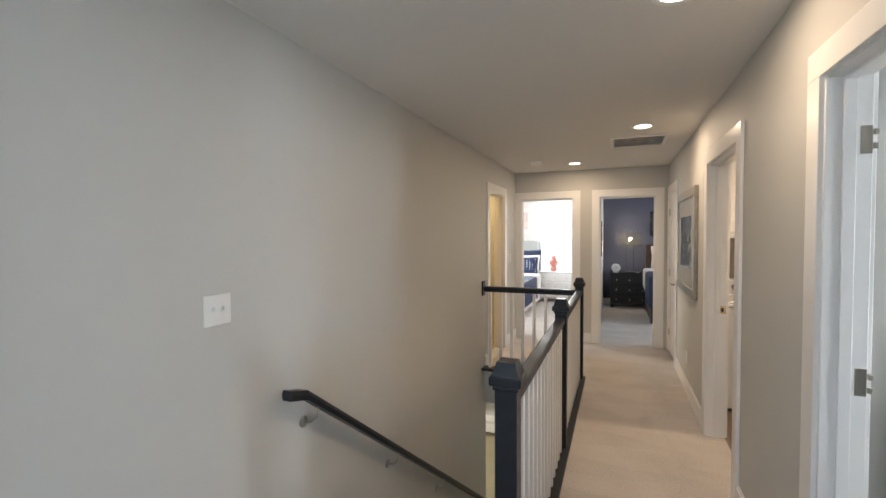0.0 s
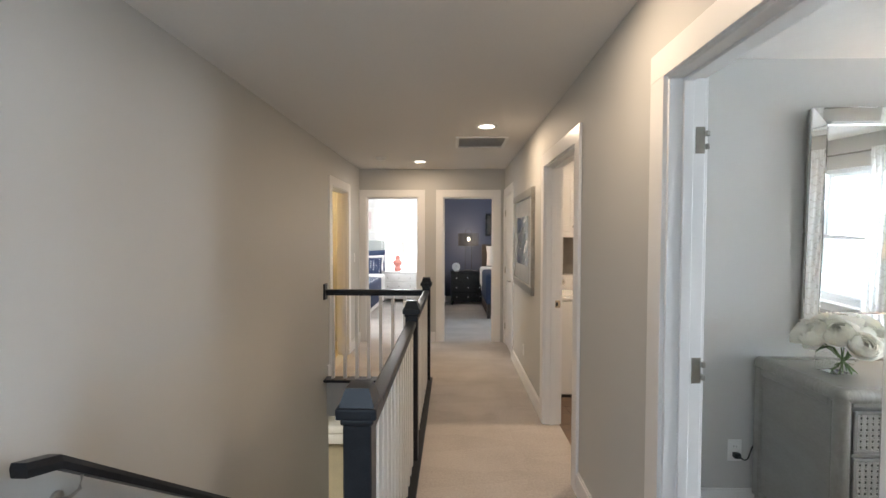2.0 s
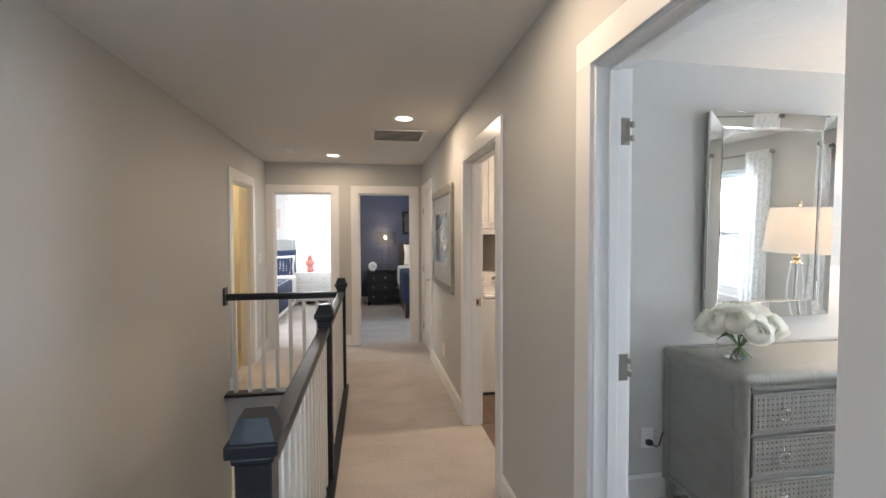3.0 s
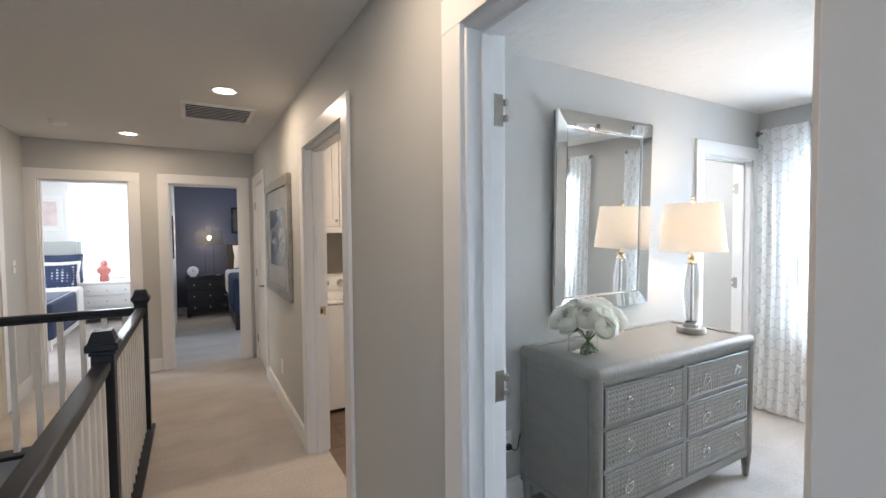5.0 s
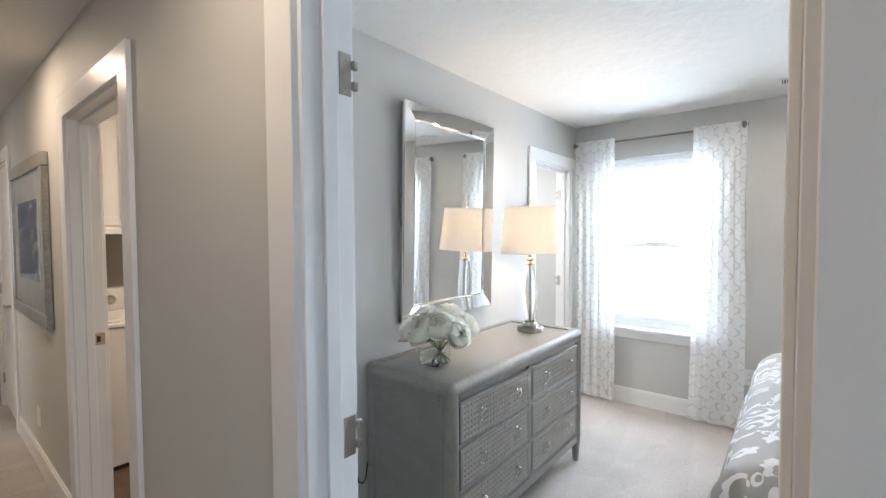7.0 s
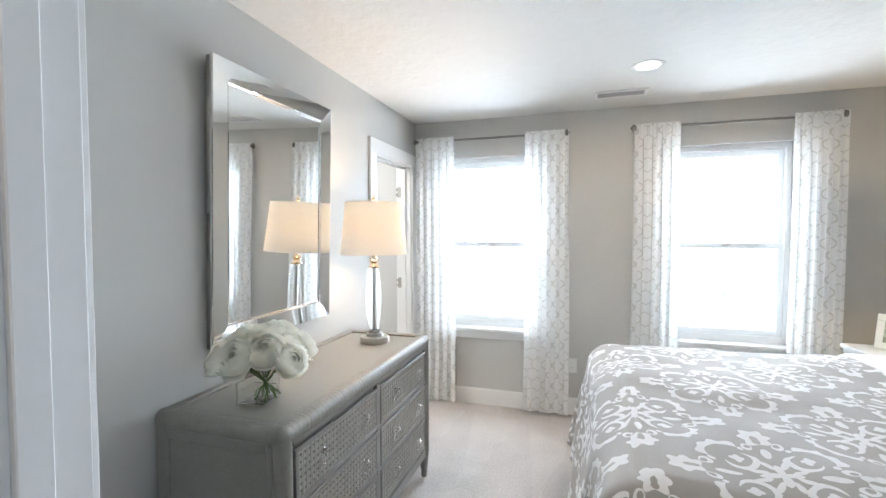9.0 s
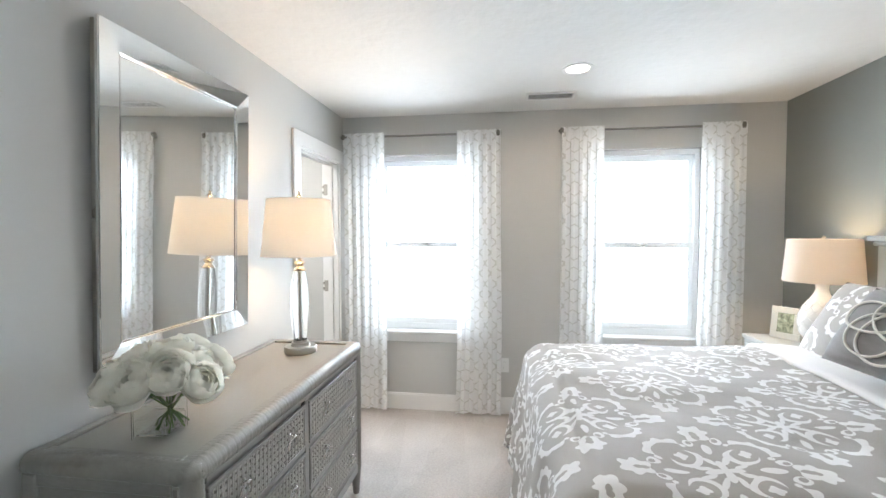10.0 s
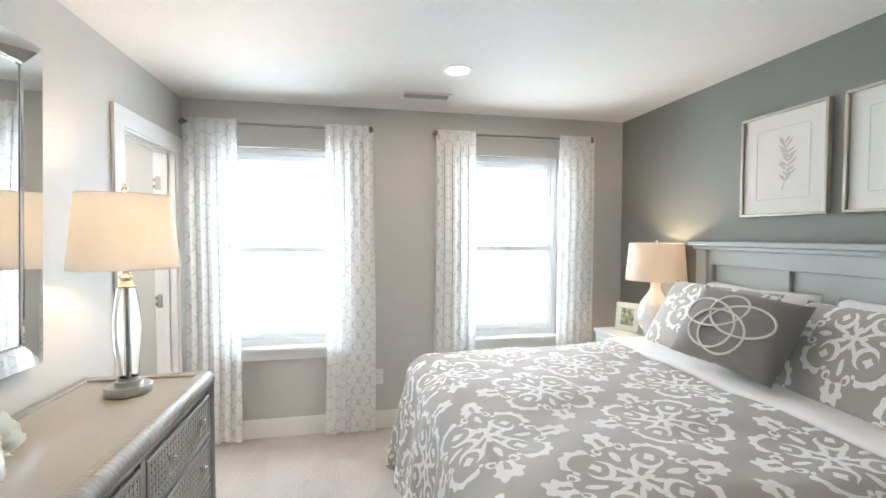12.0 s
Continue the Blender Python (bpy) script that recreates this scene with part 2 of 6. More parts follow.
CARPET = carpet("beige_carpet", (0.375, 0.338, 0.303), (0.52, 0.475, 0.435))
BLACKWOOD = surface("black_stained_wood", (0.008, 0.010, 0.014), 0.40, var=0.2, scale=4, grain=45, bump=0.12, dist=0.001, stretch=(5, 0.6, 5), coat=0.1, hue2=(0.013, 0.016, 0.022))
BLACKWOOD.node_tree.nodes["Principled BSDF"].inputs["Specular IOR Level"].default_value = 0.35
NICKEL = surface("satin_nickel", (0.46, 0.44, 0.40), 0.3, 1.0, var=0.05, bump=0.02)
CHROME = surface("polished_nickel", (0.78, 0.77, 0.75), 0.08, 1.0, var=0.03, bump=0)
PEWTER = surface("dark_satin_nickel", (0.27, 0.26, 0.24), 0.32, 1.0, var=0.05, bump=0.02)
BRASS = surface("pale_brass", (0.72, 0.62, 0.48), 0.2, 1.0, var=0.05, bump=0)
SILVERLEAF = surface("silver_leaf_frame", (0.27, 0.255, 0.225), 0.34, 0.5, var=0.2, scale=9, grain=60, bump=0.2, hue2=(0.34, 0.325, 0.285))
CHAMPAGNE = surface("champagne_frame", (0.48, 0.45, 0.38), 0.34, 0.6, var=0.12, scale=12, bump=0.1)
MIRROR = surface("mirror_silver", (0.90, 0.92, 0.92), 0.03, 1.0, var=0.0, bump=0)
MIRROR.node_tree.nodes["Principled BSDF"].inputs["Roughness"].default_value = 0.02
for lk in list(MIRROR.node_tree.links):
    if lk.to_socket.name == "Roughness":
        MIRROR.node_tree.links.remove(lk)
GLASS = glass("clear_glass")
PANE = glass("window_glass", ior=1.02)
VINYL = shade_cloth("white_window_vinyl", (0.86, 0.86, 0.85), 0.24)
CRYSTAL = glass("seeded_crystal", 0.01, (0.99, 1.0, 1.0), 1.035)
VASEGLASS = glass("vase_glass", 0.0, (0.97, 0.99, 0.98), 1.07)
GREYLAC = surface("grey_raffia_lacquer", (0.245, 0.240, 0.220), 0.36, var=0.12, scale=6, grain=46, bump=0.3, dist=0.001, stretch=(1, 1, 3), coat=0.15)
GREYTOP = surface("grey_lacquer_top", (0.29, 0.275, 0.24), 0.36, var=0.06, scale=5, grain=90, bump=0.06, coat=0.12)
GREYRIB = surface("wrapped_raffia_edge", (0.255, 0.246, 0.220), 0.38, var=0.16, scale=12, grain=55, bump=0.5, dist=0.003, stretch=(2.2, 0.5, 0.5))
CANE = surface("grey_woven_cane", (0.40, 0.385, 0.35), 0.38, var=0.2, scale=20, grain=200, bump=0.3)
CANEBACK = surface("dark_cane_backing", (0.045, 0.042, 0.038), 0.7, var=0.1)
HEADBOARD = surface("pale_grey_green_paint", (0.46, 0.485, 0.46), 0.4, var=0.03, scale=3, grain=150, bump=0.05)
DAMASK = damask("taupe_damask_cotton", (0.40, 0.375, 0.345), (0.86, 0.855, 0.84))
SHEET = surface("white_cotton", (0.80, 0.775, 0.76), 0.85, var=0.03, scale=5, grain=400, bump=0.15, sheen=0.2)
GREYLINEN = surface("grey_linen", (0.22, 0.208, 0.20), 0.85, var=0.18, scale=14, grain=300, bump=0.4, stretch=(1, 3, 3), sheen=0.2)
CORDMAT = surface("cream_cord", (0.72, 0.69, 0.63), 0.7, var=0.06, grain=400, bump=0.4)
SKIRT = surface("dark_grey_bed_base_cloth", (0.09, 0.085, 0.095), 0.9, var=0.12, grain=250, bump=0.2)
SHEER = sheer("white_sheer_trellis", (0.92, 0.92, 0.91), (0.70, 0.69, 0.655), 0.125, 0.165)
PLAINSHEER = sheer("plain_white_sheer", (0.85, 0.85, 0.84), (0.83, 0.83, 0.82))
OATSHADE = shade_cloth("oatmeal_lampshade_linen", (0.74, 0.69, 0.63), 0.36)
SHADE = shade_cloth("ivory_lampshade_linen", (0.91, 0.89, 0.86), 0.5)
CERAMIC = surface("white_glazed_ceramic", (0.78, 0.77, 0.75), 0.15, var=0.02, bump=0, coat=0.4)
PETAL = shade_cloth("ivory_petal", (0.99, 0.975, 0.90), 0.55)
STAMEN = surface("yellow_stamen", (0.65, 0.42, 0.04), 0.7, var=0.2)
LEAF = surface("dark_green_leaf", (0.05, 0.095, 0.03), 0.45, var=0.3, scale=20, grain=90, bump=0.2)
STEM = surface("green_stem", (0.11, 0.19, 0.05), 0.5, var=0.2)
BLACKPLASTIC = surface("black_plastic", (0.015, 0.015, 0.016), 0.4, var=0.1, bump=0)
# near-black paint that stands in for the shade behind vent slats
MATTEBLACK = surface("matt_black_duct_shade", (0.008, 0.008, 0.008), 0.95, var=0.1, bump=0)
NAVY = surface("navy_wall_paint", (0.060, 0.070, 0.112), 0.6, var=0.04, scale=1.2, grain=200, bump=0.06)
ROOMWHITE = surface("white_wall_paint", (0.74, 0.73, 0.70), 0.65, var=0.02, scale=1.2, grain=200, bump=0.05)
BATHPAINT = surface("yellow_beige_bath_paint", (0.60, 0.49, 0.27), 0.6, var=0.03, scale=1.2, bump=0.05)
NAVYCLOTH = surface("navy_cotton", (0.035, 0.055, 0.11), 0.85, var=0.15, scale=12, grain=250, bump=0.3)
BLACKLAC = surface("black_lacquered_wood", (0.010, 0.010, 0.012), 0.25, var=0.3, scale=6, grain=60, bump=0.05)
DARKWOOD = surface("dark_brown_wood", (0.035, 0.026, 0.02), 0.4, var=0.3, scale=4, grain=40, bump=0.15, stretch=(1, 1, 8))
CORAL = surface("coral_glazed_ceramic", (0.58, 0.20, 0.16), 0.25, var=0.05, bump=0, coat=0.4)
PLANKMAT = surface("brown_wood_plank", (0.13, 0.085, 0.06), 0.45, var=0.3, scale=3, grain=35, bump=0.2, stretch=(1, 9, 1), hue2=(0.18, 0.125, 0.09))
BACKSPLASH = surface("taupe_wall_paint", (0.30, 0.275, 0.24), 0.6, var=0.03, scale=2)
ENAMEL = surface("white_enamel", (0.78, 0.775, 0.75), 0.22, var=0.01, bump=0.02, coat=0.3)
TANFLOOR = surface("tan_lower_floor", (0.42, 0.36, 0.24), 0.6, var=0.12, scale=3, grain=40, bump=0.2)
CREAM = surface("cream_upholstery", (0.66, 0.64, 0.59), 0.85, var=0.06, scale=8, grain=260, bump=0.3)
PAPER = surface("cream_paper", (0.78, 0.765, 0.72), 0.85, var=0.02, scale=5, grain=300, bump=0.05)
INK = surface("pale_grey_ink", (0.56, 0.55, 0.52), 0.9, var=0.15, scale=40)
DARKPAPER = surface("dark_print", (0.06, 0.055, 0.05), 0.6, var=0.4, scale=7)
PALEPINK = surface("pale_pink_print", (0.68, 0.56, 0.53), 0.8, var=0.2, scale=8)
GRASS = surface("pale_ground", (0.16, 0.18, 0.09), 0.95, var=0.3, scale=0.3, grain=6, bump=0.3)

# ---- builders ----


def box(bm, x0, x1, y0, y1, z0, z1, bevel=0.0, seg=1):
    r = bmesh.ops.create_cube(bm, size=1)
    c = Vector(((x0 + x1) / 2, (y0 + y1) / 2, (z0 + z1) / 2))
    s = (abs(x1 - x0), abs(y1 - y0), abs(z1 - z0))
    for v in r["verts"]:
        v.co = Vector((v.co.x * s[0], v.co.y * s[1], v.co.z * s[2])) + c
    if bevel:
        es = list({e for v in r["verts"] for e in v.link_edges})
        bmesh.ops.bevel(bm, geom=es, offset=min(bevel, min(s) * 0.45), segments=seg, affect="EDGES", profile=0.5)


def lathe(bm, profile, seg=24, at=(0, 0, 0)):
    """A solid of revolution about z from (radius, height) pairs."""
    rings = []
    for r, z in profile:
        if r < 1e-5:
            rings.append([bm.verts.new((at[0], at[1], at[2] + z))])
        else:
            rings.append([bm.verts.new((at[0] + r * math.cos(a * 2 * math.pi / seg), at[1] + r * math.sin(a * 2 * math.pi / seg), at[2] + z)) for a in range(seg)])
    for a, b in zip(rings, rings[1:]):
        for i in range(seg):
            j = (i + 1) % seg
            if len(a) == 1 and len(b) == 1:
                continue
            if len(a) == 1:
                bm.faces.new((a[0], b[j], b[i]))
            elif len(b) == 1:
                bm.faces.new((a[i], a[j], b[0]))
            else:
                bm.faces.new((a[i], a[j], b[j], b[i]))


def tube(bm, pts, r, seg=8, closed=False):
    pts = [Vector(p) for p in pts]
    rings, up = [], Vector((0.13, 0.27, 0.95))
    n = len(pts)
    for i, p in enumerate(pts):
        a = pts[(i - 1) % n] if closed or i else p
        b = pts[(i + 1) % n] if closed or i < n - 1 else p
        d = (b - a).normalized()
        s = d.cross(up)
        if s.length < 0.05:
            s = d.cross(Vector((1, 0, 0)))
        s.normalize()
        t = d.cross(s)
        rad = r(i / (n - 1)) if callable(r) else r
        rings.append([bm.verts.new(p + (s * math.cos(k * 2 * math.pi / seg) + t * math.sin(k * 2 * math.pi / seg)) * rad) for k in range(seg)])
    pairs = list(zip(rings, rings[1:])) + ([(rings[-1], rings[0])] if closed else [])
    for a, b in pairs:
        for i in range(seg):
            j = (i + 1) % seg
            bm.faces.new((a[i], a[j], b[j], b[i]))
    if not closed:
        bm.faces.new(rings[0][::-1])
        bm.faces.new(rings[-1])


def grid(bm, nu, nv, f, close_u=False):
    """A sheet from f(u, v), u and v from 0 to 1, with UVs if f gives five numbers."""
    vs, uvs = [], {}
    for j in range(nv + 1):
        row = []
        for i in range(nu if close_u else nu + 1):
            q = f(i / nu, j / nv)
            v = bm.verts.new(q[:3])
            if len(q) > 3:
                uvs[v] = q[3:5]
            row.append(v)
        vs.append(row)
    layer = bm.loops.layers.uv.verify() if uvs else None
    for j in range(nv):
        for i in range(nu):
            k = (i + 1) % len(vs[j]) if close_u else i + 1
            fc = bm.faces.new((vs[j][i], vs[j][k], vs[j + 1][k], vs[j + 1][i]))
            if layer:
                for lp in fc.loops:
                    lp[layer].uv = uvs[lp.vert]


def mesh(name, bm, material, smooth=False):
    bmesh.ops.recalc_face_normals(bm, faces=bm.faces)
    me = bpy.data.meshes.new(name)
    bm.to_mesh(me)
    bm.free()
    for mt in (material if isinstance(material, (list, tuple)) else [material]):
        me.materials.append(mt)
    if smooth:
        me.shade_smooth() if smooth is True else me.set_sharp_from_angle(angle=radians(smooth))
        if smooth is not True:
            for p in me.polygons:
                p.use_smooth = True
    return me


def thing(name, label, category, at=(0, 0, 0), rz=0, group="", kind=""):
    ob = new(name)
    ob.empty_display_size = 0.1
    ob.matrix_world = pose(*at, 0, 0, rz)
    return tagged(ob, label, category, group, kind)


def part(name, bm, material, parent, label="", smooth=False, m=None):
    me = bm if isinstance(bm, bpy.types.Mesh) else mesh(name, bm, material, smooth)
    ob = new(name, me)
    ob.parent = parent
    if m is not None:
        ob.matrix_local = m
    if label:
        tagged(ob, label)
    return ob


def solo(name, bm, material, label, category, kind="", smooth=False, group="", m=None):
    ob = new(name, mesh(name, bm, material, smooth))
    if m is not None:
        ob.matrix_world = m
    return tagged(ob, label, category, group, kind)


def BM():
    return bmesh.new()


def bx(*a, **k):
    bm = bmesh.new()
    box(bm, *a, **k)
    return bm


# ---- walls, floors, ceilings ----


def wall(name, axis, n0, n1, s0, s1, z0, z1, holes, material, label):
    """A wall across the axis from n0 to n1, running s0 to s1, with holes (a, b, low, high) through it."""
    bm = BM()

    def piece(a, b, lo, hi):
        if b - a > 1e-4 and hi - lo > 1e-4:
            box(bm, n0, n1, a, b, lo, hi) if axis == "x" else box(bm, a, b, n0, n1, lo, hi)
    s = s0
    for a, b, lo, hi in sorted(holes):
        piece(s, a, z0, z1)
        piece(a, b, z0, lo)
        piece(a, b, hi, z1)
        s = b
    piece(s, s1, z0, z1)
    return solo(name, bm, material, label, "wall", "structure")


D = 2.056
BED_DOOR, LAUNDRY_DOOR, HALL_CLOSET = (-1.645, -0.846), (0.235, 1.108), (2.97, 3.735)
BATH_DOOR, KID_DOOR, NAVY_DOOR = (2.34, 3.10), (-1.965, -1.215), (-0.875, -0.15)
SUITE_DOOR = (2.62, 3.325)
WOPEN = [(wy - 0.40, wy + 0.40, 0.643, 2.12) for wy in WIN_Y]

wall("wall_bedroom_hall", "x", 0.0, WT, YB, YF, 0, H, [(*BED_DOOR, 0, D), (*LAUNDRY_DOOR, 0, D), (*HALL_CLOSET, 0, D)], PAINT, "grey painted wall with three white-trimmed doorways")
wall("wall_stair", "x", XL - WT, XL, YB, YF, -0.39, H, [(*BATH_DOOR, 0, D)], PAINT, "grey painted wall beside the stairwell")
wall("wall_stair_lower", "x", XL - WT, XL, YB, 2.2, LOW, -0.39, [], PAINT, "grey painted lower stair wall")
wall("wall_hall_end", "y", YF, YF + WT, -4.2, 3.2, 0, H, [(*KID_DOOR, 0, D), (*NAVY_DOOR, 0, D)], PAINT, "grey painted end wall with two doorways")
wall("wall_hall_back", "y", YB - WT, YB, -2.2, 3.7, LOW, H, [(-1.85, -0.55, 0.7, 2.1)], PAINT, "grey painted wall with the landing window")
wall("wall_dresser", "y", 0.0, WT, WT, BX, 0, H, [(*SUITE_DOOR, 0, D)], PAINT, "grey painted wall behind the dresser")
wall("wall_window", "x", BX, BX + 0.17, BY - WT, 2.6, 0, H, WOPEN, PAINT, "grey painted wall with two tall windows")
wall("wall_headboard", "y", BY - WT, BY, WT, BX, 0, H, [], ACCENT, "dark grey-green accent wall behind the bed")
wall("wall_laundry_back", "y", 2.42, 2.54, WT, 2.0, 0, H, [], BACKSPLASH, "taupe painted wall behind the washer")
wall("wall_laundry_side", "x", 2.0, 2.12, WT, 2.54, 0, H, [], ROOMWHITE, "white painted partition")
wall("wall_suite_back", "y", 2.0, 2.12, 2.12, BX, 0, H, [], ROOMWHITE, "white painted wall of the closet room")
wall("wall_closet_back", "x", 0.75, 0.87, 2.54, YF, 0, H, [], ROOMWHITE, "white painted closet wall")
wall("wall_bath_back", "x", -3.9, -3.78, 1.9, YF, 0, H, [], BATHPAINT, "warm beige painted bathroom wall")
wall("wall_bath_side", "y", 1.9, 2.02, -3.78, XL - WT, 0, H, [], BATHPAINT, "warm beige painted bathroom wall")
wall("wall_kid_back", "y", 7.9, 8.02, -4.2, -1.0, 0, H, [(-2.42, -1.48, 0.7, 2.3)], ROOMWHITE, "white painted wall round a bright window")
wall("wall_kid_side", "x", -4.2, -4.08, YF + WT, 7.9, 0, H, [(5.05, 6.15, 0.8, 2.2)], ROOMWHITE, "white painted side wall with a window opening")
wall("wall_between_bedrooms", "x", -1.0, -0.92, YF + WT, 8.02, 0, H, [], ROOMWHITE, "white painted partition")
wall("wall_navy_back", "y", 7.55, 7.67, -0.92, 3.2, 0, H, [], NAVY, "navy blue painted wall")
wall("wall_navy_side", "x", 3.08, 3.2, YF + WT, 7.55, 0, H, [(5.05, 6.15, 0.8, 2.2)], NAVY, "navy blue painted side wall with a window opening")
wall("wall_lower_far", "y", 8.4, 8.52, -5.6, 0.6, LOW, -0.39, [], ROOMWHITE, "white painted wall of the lower room")
wall("wall_lower_side", "x", 0.48, 0.6, -1.0, 8.4, LOW, -0.39, [], ROOMWHITE, "white painted side wall of the lower room")
# out of view; its opening is invented to let the fill lamp in
wall("wall_lower_fill_side", "x", -5.6, -5.48, 2.0, 8.4, LOW, -0.39, [(3.8, 5.4, LOW + 0.6, LOW + 2.2)], ROOMWHITE, "white painted wall of the lower room with an added opening for the fill lamp")
wall("wall_lower_near", "y", 2.0, 2.12, -5.48, XL - WT, LOW, -0.39, [], ROOMWHITE, "white painted wall of the lower room")

HX0, HX1, HY0, HY1 = XL, -1.06, -1.14, 2.14
bm = BM()
for a in ((HX1, WT, YB, YF + WT), (XL, HX1, YB, HY0), (XL, HX1, HY1, YF + WT)):
    box(bm, a[0], a[1], a[2], a[3], -0.03, 0.0)
solo("floor_hall", bm, CARPET, "beige cut-pile carpet with soft vacuum marks", "carpet", "structure")
solo("floor_bedroom", bx(WT, BX, BY, WT, -0.03, 0.0), CARPET, "beige cut-pile carpet of the bedroom", "carpet", "structure")
solo("floor_far_bedrooms", bx(-4.08, 3.08, YF + WT, 7.9, -0.03, 0.0), CARPET, "beige carpet of the far bedrooms", "carpet", "structure")
solo("floor_bath", bx(-3.78, XL, 2.02, YF, -0.03, -0.002), TANFLOOR, "tan bathroom floor", "floor", "structure")
solo("floor_suite", bx(2.12, BX, WT, 2.0, -0.03, 0.0), CARPET, "beige carpet of the closet", "carpet", "structure")
solo("floor_lower", bx(-5.6, 0.6, YB, 8.5, LOW - 0.1, LOW), TANFLOOR, "tan floor of the lower room", "floor", "structure")
bm = BM()
box(bm, XL, HX1, HY1, YF, -0.39, -0.03)
box(bm, HX1, 0.6, YB, 8.5, -0.39, -0.03)
box(bm, -5.6, XL - WT, 1.9, 8.5, -0.39, -0.03)
box(bm, XL, HX1, YF, 8.5, -0.39, -0.03)
solo("ceiling_lower", bm, PAINT, "grey painted floor edge and lower ceiling", "ceiling", "structure")
solo("ceiling_hall", bx(XL - WT, WT, YB, YF + WT, H, H + 0.12), CEIL, "off-white painted hall ceiling", "ceiling", "structure")
solo("ceiling_bedroom", bx(WT, BX + 0.17, BY - WT, WT, H, H + 0.12), STOMP, "white stippled bedroom ceiling", "ceiling", "structure")
bm = BM()
box(bm, WT, BX + 0.17, WT, YF + WT, H, H + 0.12)
box(bm, -4.2, 3.2, YF + WT, 8.02, H, H + 0.12)
box(bm, -3.9, XL - WT, 1.9, YF + WT, H, H + 0.12)
solo("ceiling_far_rooms", bm, CEIL, "off-white painted ceiling of the side rooms", "ceiling", "structure")
solo("ground", bx(-600, 600, -600, 600, LOW - 0.4, LOW - 0.15), GRASS, "pale sunlit ground outside", "ground", "structure")

# stairs down to the lower room
RISE, RUN = 0.1965, 0.264
stairs = thing("stairs", "beige carpeted stairs going down", "stairs", kind="structure")
for i in range(13):
    y0 = HY0 + i * RUN
    part("step", bx(XL + 0.004, HX1, y0, y0 + RUN + 0.02, -(i + 1) * RISE - 0.19, -(i + 1) * RISE, bevel=0.012), CARPET, stairs)
wall("wall_stair_inner", "x", HX1, HX1 + 0.06, HY0, HY1, LOW, -0.39, [], PAINT, "grey painted inner stair wall")

# baseboards
BB = 0.135


def baseboard(axis, n, side, runs, name="baseboard"):
    bm = BM()
    for a, b in runs:
        for t, lo, hi in ((0.014, 0, BB - 0.012), (0.009, BB - 0.012, BB)):
            n0, n1 = (n, n + t * side)
            box(bm, min(n0, n1), max(n0, n1), a, b, lo, hi) if axis == "x" else box(bm, a, b, min(n0, n1), max(n0, n1), lo, hi)
    solo(name, bm, WHITE, "white painted baseboard", "baseboard", "structure")


CW = 0.098
baseboard("x", 0.0, -1, [(YB, BED_DOOR[0] - CW), (BED_DOOR[1] + CW, LAUNDRY_DOOR[0] - CW), (LAUNDRY_DOOR[1] + CW, HALL_CLOSET[0] - CW)])
baseboard("x", XL, 1, [(HY1 + 0.02, BATH_DOOR[0] - CW), (BATH_DOOR[1] + CW, YF), (YB, HY0)])
baseboard("y", YF, -1, [(KID_DOOR[1] + CW, NAVY_DOOR[0] - CW)])
baseboard("y", 0.0, -1, [(WT, SUITE_DOOR[0] - CW), (SUITE_DOOR[1] + CW, BX - 0.014)])
baseboard("x", BX, -1, [(BY, 0.0)])
baseboard("y", BY, 1, [(WT, BX - 0.014)])
baseboard("x", WT, 1, [(BY, BED_DOOR[0] - CW), (BED_DOOR[1] + CW, -0.014)])
baseboard("y", 7.55, -1, [(-0.92, 3.08)])
baseboard("x", -0.92, 1, [(YF + WT, 7.53)])

# ---- door frames ----


def hinge_into(bm, axis, n, s, side, z, out):
    """A butt hinge leaf with three knuckles on a jamb at s, its knuckles at n."""
    def bb(n0, n1, s0, s1, z0, z1, bv=0.0):
        n0, n1, s0, s1 = min(n0, n1), max(n0, n1), min(s0, s1), max(s0, s1)
        box(bm, n0, n1, s0, s1, z0, z1, bv) if axis == "x" else box(bm, s0, s1, n0, n1, z0, z1, bv)
    bb(n, n - out * 0.032, s, s + side * 0.003, z - 0.045, z + 0.045, 0.001)
    for k in (-0.032, 0.012):
        bb(n - out * 0.002, n + out * 0.013, s + side * 0.001, s + side * 0.013, z + k, z + k + 0.02, 0.003)
    for k in (-0.03, 0.0, 0.03):
        bb(n - out * (0.012 + 0.008 * (k == 0)), n - out * (0.017 + 0.008 * (k == 0)), s + side * 0.003, s + side * 0.0042, z + k - 0.0025, z + k + 0.0025)


